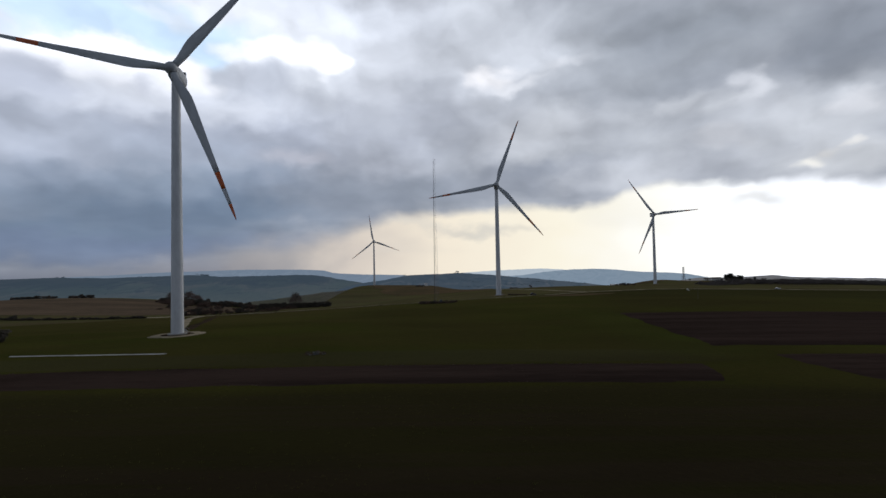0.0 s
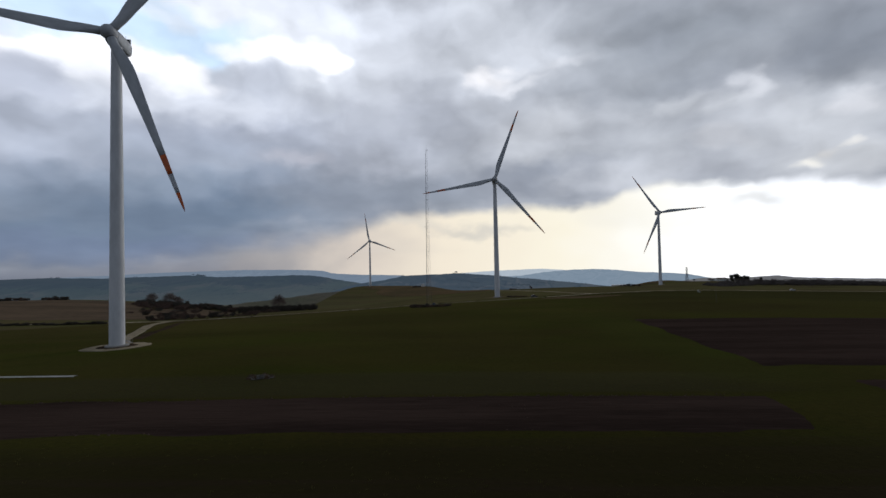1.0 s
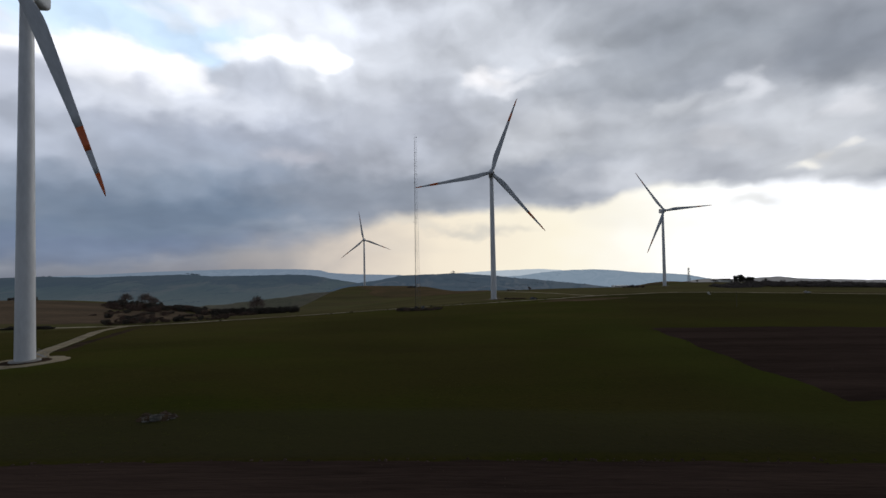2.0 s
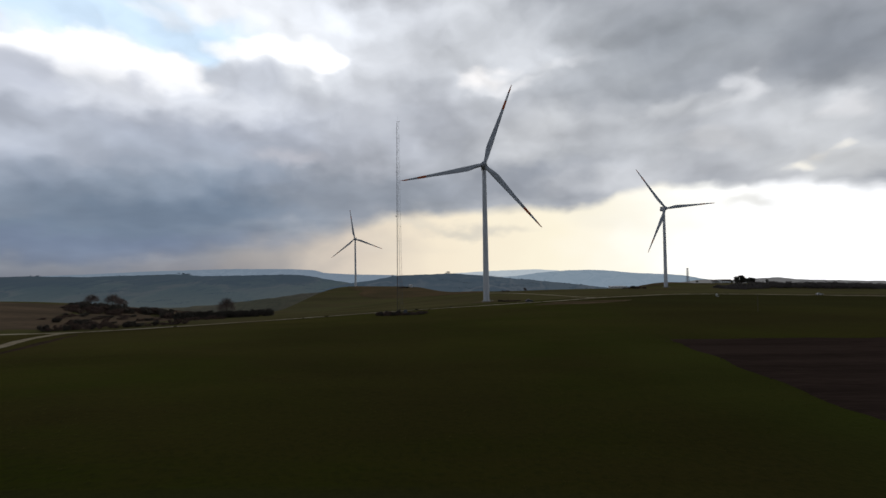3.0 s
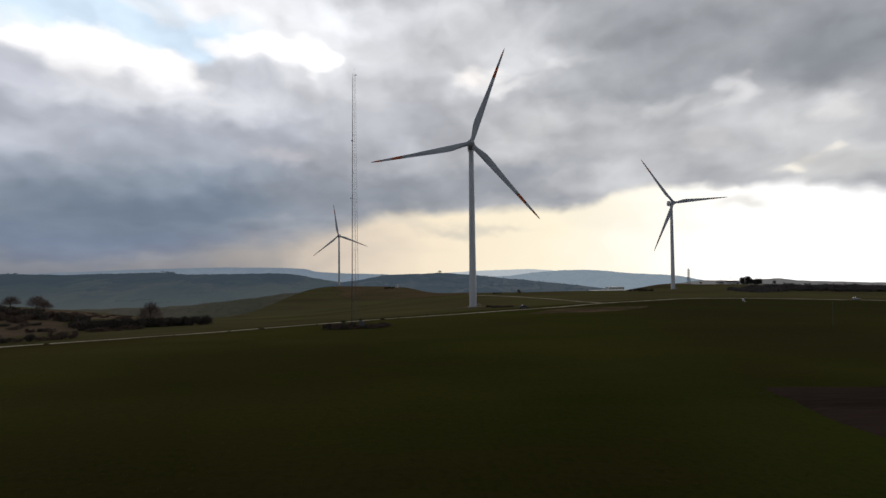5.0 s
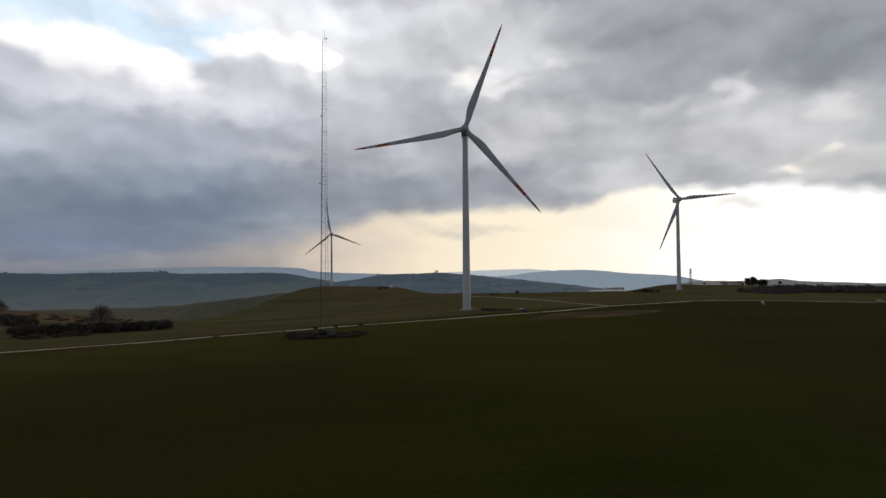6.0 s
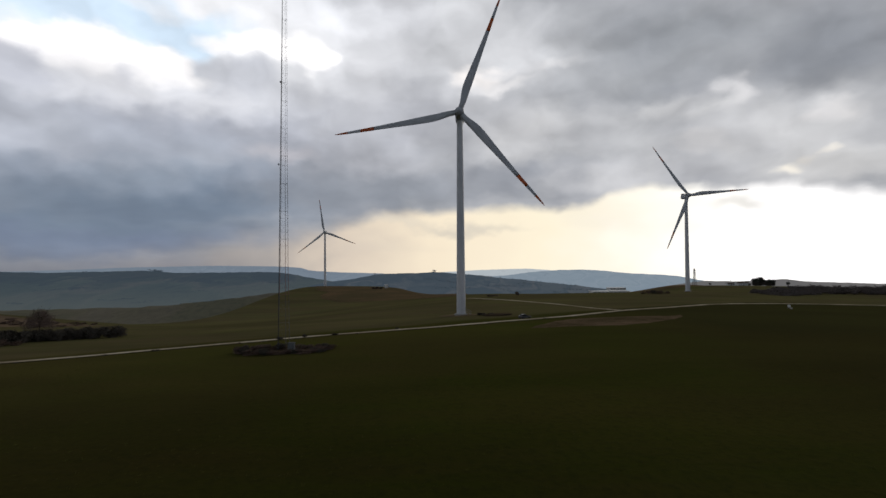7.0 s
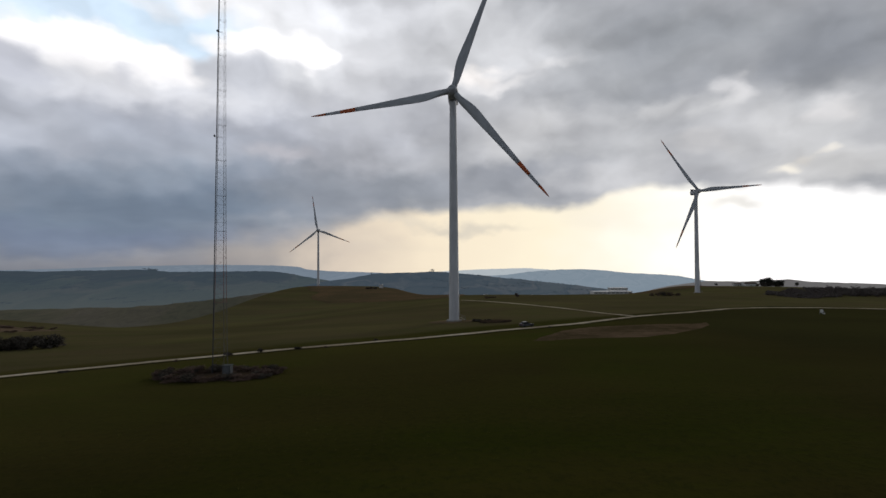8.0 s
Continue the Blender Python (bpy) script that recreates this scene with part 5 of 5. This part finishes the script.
part("cap", lathe([(0.09, 6.18), (0.09, 6.28), (0.02, 6.34)], 8), STEEL_GREY, marker, m=pose(0.05, 0, 0))

tank = thing("water_tank", at(185, 362, 0.0, 20) @ Matrix.Diagonal((0.62, 0.62, 0.8, 1)), "small white water tank on a frame beside the track", "tank")
part("tank_body", lathe([(0.2, 0.75), (0.80, 0.80), (0.86, 0.95), (0.86, 1.85), (0.78, 2.02), (0.3, 2.12)], 20), WALLWHITE, tank, smooth=False)
part("lid", lathe([(0.30, 2.10), (0.32, 2.25), (0.1, 2.30)], 14), STEEL_GREY, tank)
for px in (-0.6, 0.6):
    for py in (-0.6, 0.6):
        part("leg", rod((px * 1.2, py * 1.2, -0.1), (px, py, 0.8), 0.06), STEEL_GREY, tank)
part("trough", box((1.7, -0.2, 0.3), (1.5, 0.8, 0.5), bevel=0.06), WALLWHITE, tank)

# stone heap with an old well ring at the field edge
heap = thing("stone_heap", at(-20.8, 98.8, 0, 8) @ Matrix.Diagonal((0.85, 0.8, 0.36, 1)), "dark low heap of field stones and brush", "stone heap")
bm = bmesh.new()
for r, z in ((2.9, -0.1), (2.3, 0.28), (1.5, 0.62), (0.5, 0.80)):
    for k in range(22):
        a = 2 * math.pi * k / 22
        rr = r * (1 + 0.22 * noise.noise((math.cos(a) * 2, math.sin(a) * 2, r)))
        bm.verts.new((rr * math.cos(a), rr * math.sin(a) * 0.6, z + 0.15 * noise.noise((a, r, 4))))
bm.verts.ensure_lookup_table()
for lev in range(3):
    for k in range(22):
        bm.faces.new([bm.verts[lev * 22 + k], bm.verts[lev * 22 + (k + 1) % 22], bm.verts[(lev + 1) * 22 + (k + 1) % 22], bm.verts[(lev + 1) * 22 + k]])
bm.faces.new([bm.verts[66 + k] for k in range(22)])
part("mound", bm, SOIL, heap, smooth=True)
stone_rng = random.Random(3)
stone_meshes = []
for k in range(4):
    bm = bmesh.new()
    bmesh.ops.create_icosphere(bm, subdivisions=1, radius=0.5)
    for v in bm.verts:
        v.co *= 1 + 0.35 * noise.noise(v.co * 2 + Vector((k * 5, 0, 0)))
    mesh = bpy.data.meshes.new("stone")
    bm.to_mesh(mesh)
    bm.free()
    mesh.materials.append(STONE)
    stone_meshes.append(mesh)
for k in range(46):
    a, r = stone_rng.uniform(0, 6.28), math.sqrt(stone_rng.random())
    px, py = 2.7 * r * math.cos(a), 1.6 * r * math.sin(a)
    s = stone_rng.uniform(0.25, 0.7)
    placed("stone", stone_meshes[k % 4], None, heap, m=Matrix.LocRotScale((px, py, 0.72 * (1 - r) + 0.08), Euler((stone_rng.random() * 6, stone_rng.random() * 6, 0)), (s * 1.3, s, s * 0.7)))
well = thing("well_ring", at(-20.4, 98.0, 0.12) @ Matrix.Diagonal((0.85, 0.85, 0.6, 1)), "weathered grey stone well ring on the heap", "well")
bm = bmesh.new()
add_lathe(bm, [(0.62, 0.0), (0.75, 0.0), (0.75, 0.75), (0.60, 0.75), (0.60, 0.05)], 24, caps=False)
part("ring", bm, STONE, well)
part("beam", box((0.1, 0, 0.86), (1.9, 0.18, 0.14), turn=pose(0, 0, 0, 0, 6, 15).to_3x3().to_4x4(), bevel=0.02), STONE, well)
for dx_, dy_, h_ in ((-1.7, 0.4, 0.7), (1.8, 0.3, 0.6), (0.4, 0.9, 0.8)):
    shrub(-20.8 + dx_, 98.8 + dy_, h_, h_ * 1.7, 1)

# ---------------------------------------------------------------- power pylon


def pylon(x, y, top_z, label):
    base = float(height(x, y))
    tall = top_z - base
    top = thing("power_pylon", pose(x, y, base, 0, 0, 25), label, "pylon")
    w = lambda z: float(np.interp(z / tall, [0, 0.62, 0.72, 1.0], [3.1, 1.35, 1.2, 0.75]))
    legs = ((1, 1), (1, -1), (-1, -1), (-1, 1))
    cut = [tall * t for t in (0, 0.2, 0.38, 0.52, 0.64, 0.76, 0.88, 1.0)]
    for sx, sy in legs:
        bm = bmesh.new()
        for za, zb in zip(cut, cut[1:]):
            add_rod(bm, (sx * w(za), sy * w(za), za - (0.4 if za == 0 else 0)), (sx * w(zb), sy * w(zb), zb), 0.21, sides=5)
        part("leg", bm, MAST_STEEL, top)
    for za, zb in zip(cut, cut[1:]):
        bm = bmesh.new()
        for k in range(4):
            (ax, ay), (bx, by) = legs[k], legs[(k + 1) % 4]
            add_rod(bm, (ax * w(za), ay * w(za), za), (bx * w(zb), by * w(zb), zb), 0.12, sides=4)
            add_rod(bm, (bx * w(za), by * w(za), za), (ax * w(zb), ay * w(zb), zb), 0.12, sides=4)
            add_rod(bm, (ax * w(zb), ay * w(zb), zb), (bx * w(zb), by * w(zb), zb), 0.12, sides=4)
        part("bracing", bm, MAST_STEEL, top)
    for t in (0.80, 0.90, 0.99):
        arm = part("cross_arm", rod((-3.4, 0, tall * t), (3.4, 0, tall * t), 0.14), MAST_STEEL, top)
        for px in (-3.2, 3.2):
            part("insulator", rod((px, 0, tall * t), (px, 0, tall * t - 1.3), 0.12), DARK, arm)
    return top


pylon(473.4, 975.5, -0.8, "lattice steel power pylon on the skyline")

# ---------------------------------------------------------------- buildings far off


def gable_house(x, y, turn, size, wall_h, roof_h, label, roof_mat, windows):
    """A house with walls, a pitched roof, windows and a door; its front faces its local -y."""
    lx, ly = size
    top = thing("farmhouse", at(x, y, 0, turn), label, "house")
    bm = bmesh.new()
    add_box(bm, (0, 0, wall_h / 2 - 0.3), (lx, ly, wall_h + 0.6))
    for sx in (-1, 1):
        vs = [bm.verts.new(p) for p in ((sx * lx / 2, -ly / 2, wall_h), (sx * lx / 2, ly / 2, wall_h), (sx * lx / 2, 0, wall_h + roof_h))]
        bm.faces.new(vs if sx > 0 else vs[::-1])
    part("wall", bm, WALLWHITE, top)
    slope = math.atan2(roof_h, ly / 2)
    run = math.hypot(roof_h, ly / 2) + 0.4
    for sy in (-1, 1):
        roof = part("roof", box((0, 0, 0), (lx + 0.8, run, 0.18)), roof_mat, top, m=pose(0, sy * (ly / 4 + 0.1), wall_h + roof_h / 2 + 0.02, -sy * math.degrees(slope)))
    part("chimney", box((lx * 0.25, 0.4, wall_h + roof_h + 0.2), (0.7, 0.7, 1.4), bevel=0.03), WALLWHITE, roof)
    for k in range(windows):
        px = -lx / 2 + lx * (k + 0.5) / windows
        if k == windows // 2:
            part("door", box((px, -ly / 2 - 0.03, 1.05), (1.1, 0.10, 2.1)), BARK, top)
        else:
            win = part("window", box((px, -ly / 2 - 0.02, 1.7), (1.2, 0.12, 1.3)), WALLWHITE, top)
            part("pane", box((px, -ly / 2 - 0.07, 1.7), (0.95, 0.06, 1.05)), GLASS, win)
    return top


gable_house(438, 792, 8, (17, 8), 3.4, 1.7, "low whitewashed farmhouse with a brown tiled roof", ROOF_TILE, 5)
gable_house(426, 797, -6, (9, 6), 2.6, 1.2, "small whitewashed outbuilding with a tiled roof", ROOF_TILE, 3)


def long_shed(x, y, z, turn, lx, ly, tall, label, bays):
    top = thing("industrial_shed", pose(x, y, z, 0, 0, turn), label, "shed")
    part("wall", box((0, 0, tall / 2 - 6), (lx, ly, tall + 12)), WALLWHITE, top)
    part("roof", box((0, 0, tall + 0.25), (lx + 1.0, ly + 1.0, 0.5), bevel=0.1), SHEETMETAL, top)
    for k in range(bays):
        px = -lx / 2 + lx * (k + 0.5) / bays
        win = part("window", box((px, -ly / 2 - 0.05, tall * 0.55), (lx / bays * 0.72, 0.2, tall * 0.30)), STEEL_GREY, top)
        part("pane", box((px, -ly / 2 - 0.14, tall * 0.55), (lx / bays * 0.64, 0.1, tall * 0.22)), GLASS, win)
    return top


long_shed(366, 1090, -51.0, 3, 74, 22, 5.0, "long white industrial shed beyond the plain", 9)
long_shed(398, 1140, -46.5, 3, 34, 18, 4.0, "smaller white industrial shed behind the first", 5)
for x, y, z, lx in ((205, 1330, -60, 14), (150, 1345, -52, 10), (-40, 800, -19, 5), (262, 1360, -62, 18), (440, 1330, -70, 16)):
    graph_hit = scene.ray_cast(bpy.context.evaluated_depsgraph_get(), Vector((x, y, 300)), Vector((0, 0, -1)))
    house = thing("farm_building", pose(x, y, graph_hit[1].z if graph_hit[0] else z, 0, 0, 10), "tiny white farm building on distant land", "building")
    part("wall", box((0, 0, 1.5), (lx, lx * 0.5, 5.0)), WALLWHITE, house)
    part("roof", box((0, 0, 4.2), (lx + 0.6, lx * 0.5 + 0.6, 0.4), bevel=0.1), SHEETMETAL, house)

# ---------------------------------------------------------------- grass and clods on the near fields


def scatter(name, spots, sizes, shape, faces, material, label, category, seed):
    """Many small copies of one shape, turned at random and standing on the ground, joined into one mesh."""
    rng = np.random.default_rng(seed)
    spots = np.asarray(spots)
    turn = rng.uniform(0, 2 * np.pi, len(spots))
    c, s = np.cos(turn)[:, None], np.sin(turn)[:, None]
    shape = np.asarray(shape, float)
    px = (shape[:, 0] * c - shape[:, 1] * s) * sizes[:, None] + spots[:, :1]
    py = (shape[:, 0] * s + shape[:, 1] * c) * sizes[:, None] + spots[:, 1:2]
    pz = shape[:, 2] * sizes[:, None] * rng.uniform(0.7, 1.2, (len(spots), 1)) + height(spots[:, 0], spots[:, 1])[:, None]
    verts = np.stack([px, py, pz], -1).reshape(-1, 3)
    n = len(shape)
    mesh = bpy.data.meshes.new(name)
    mesh.from_pydata(verts.tolist(), [], [tuple(k * n + i for i in face) for k in range(len(spots)) for face in faces])
    return tagged(placed(name, mesh, material), label, category, kind="stuff")


field_rng = np.random.default_rng(41)


def spread(n, x0, x1, y0, y1):
    """Places thinned out into drifts."""
    p = np.stack([field_rng.uniform(x0, x1, n), field_rng.uniform(y0, y1, n)], -1)
    drift = np.sin(p[:, 0] * 0.11 + 2 * np.sin(p[:, 1] * 0.05)) + np.sin(p[:, 1] * 0.23 + 1.5 * np.sin(p[:, 0] * 0.07))
    return p[field_rng.random(n) < 0.35 + 0.25 * drift]


BLADES = [(-0.5, 0, -0.1), (-0.35, 0.1, -0.1), (-0.75, 0.05, 0.55), (0.0, -0.3, -0.1), (0.15, -0.2, -0.1), (0.1, -0.55, 0.75),
          (0.4, 0.2, -0.1), (0.3, 0.35, -0.1), (0.75, 0.45, 0.6), (-0.1, 0.3, -0.1), (0.05, 0.35, -0.1), (-0.15, 0.6, 0.8)]
LUMP = [(0.6, 0, 0), (0, 0.5, 0), (-0.5, 0.1, 0), (0.1, -0.55, 0), (0.05, 0.05, 0.42), (0, 0, -0.3)]
LUMP_FACES = [(0, 1, 4), (1, 2, 4), (2, 3, 4), (3, 0, 4), (1, 0, 5), (2, 1, 5), (3, 2, 5), (0, 3, 5)]
meadow = np.concatenate([spread(9000, -120, 110, 16, 70), spread(3200, -130, 66, 88, 104), spread(26000, -160, 130, 104, 250)])
scatter("grass_tufts", meadow, field_rng.uniform(0.12, 0.32, len(meadow)), BLADES, [(0, 1, 2), (3, 4, 5), (6, 7, 8), (9, 10, 11)], GRASS, "low coarse tufts of dark green grass", "grass", 5)
furrows = np.concatenate([spread(9000, -150, 52, 71.5, 86), spread(9000, 68, 190, 106, 176), spread(4000, 76, 170, 59, 95)])
scatter("soil_clods", furrows, field_rng.uniform(0.12, 0.42, len(furrows)), LUMP, LUMP_FACES, CLOD, "dark brown clods of ploughed soil", "soil", 6)
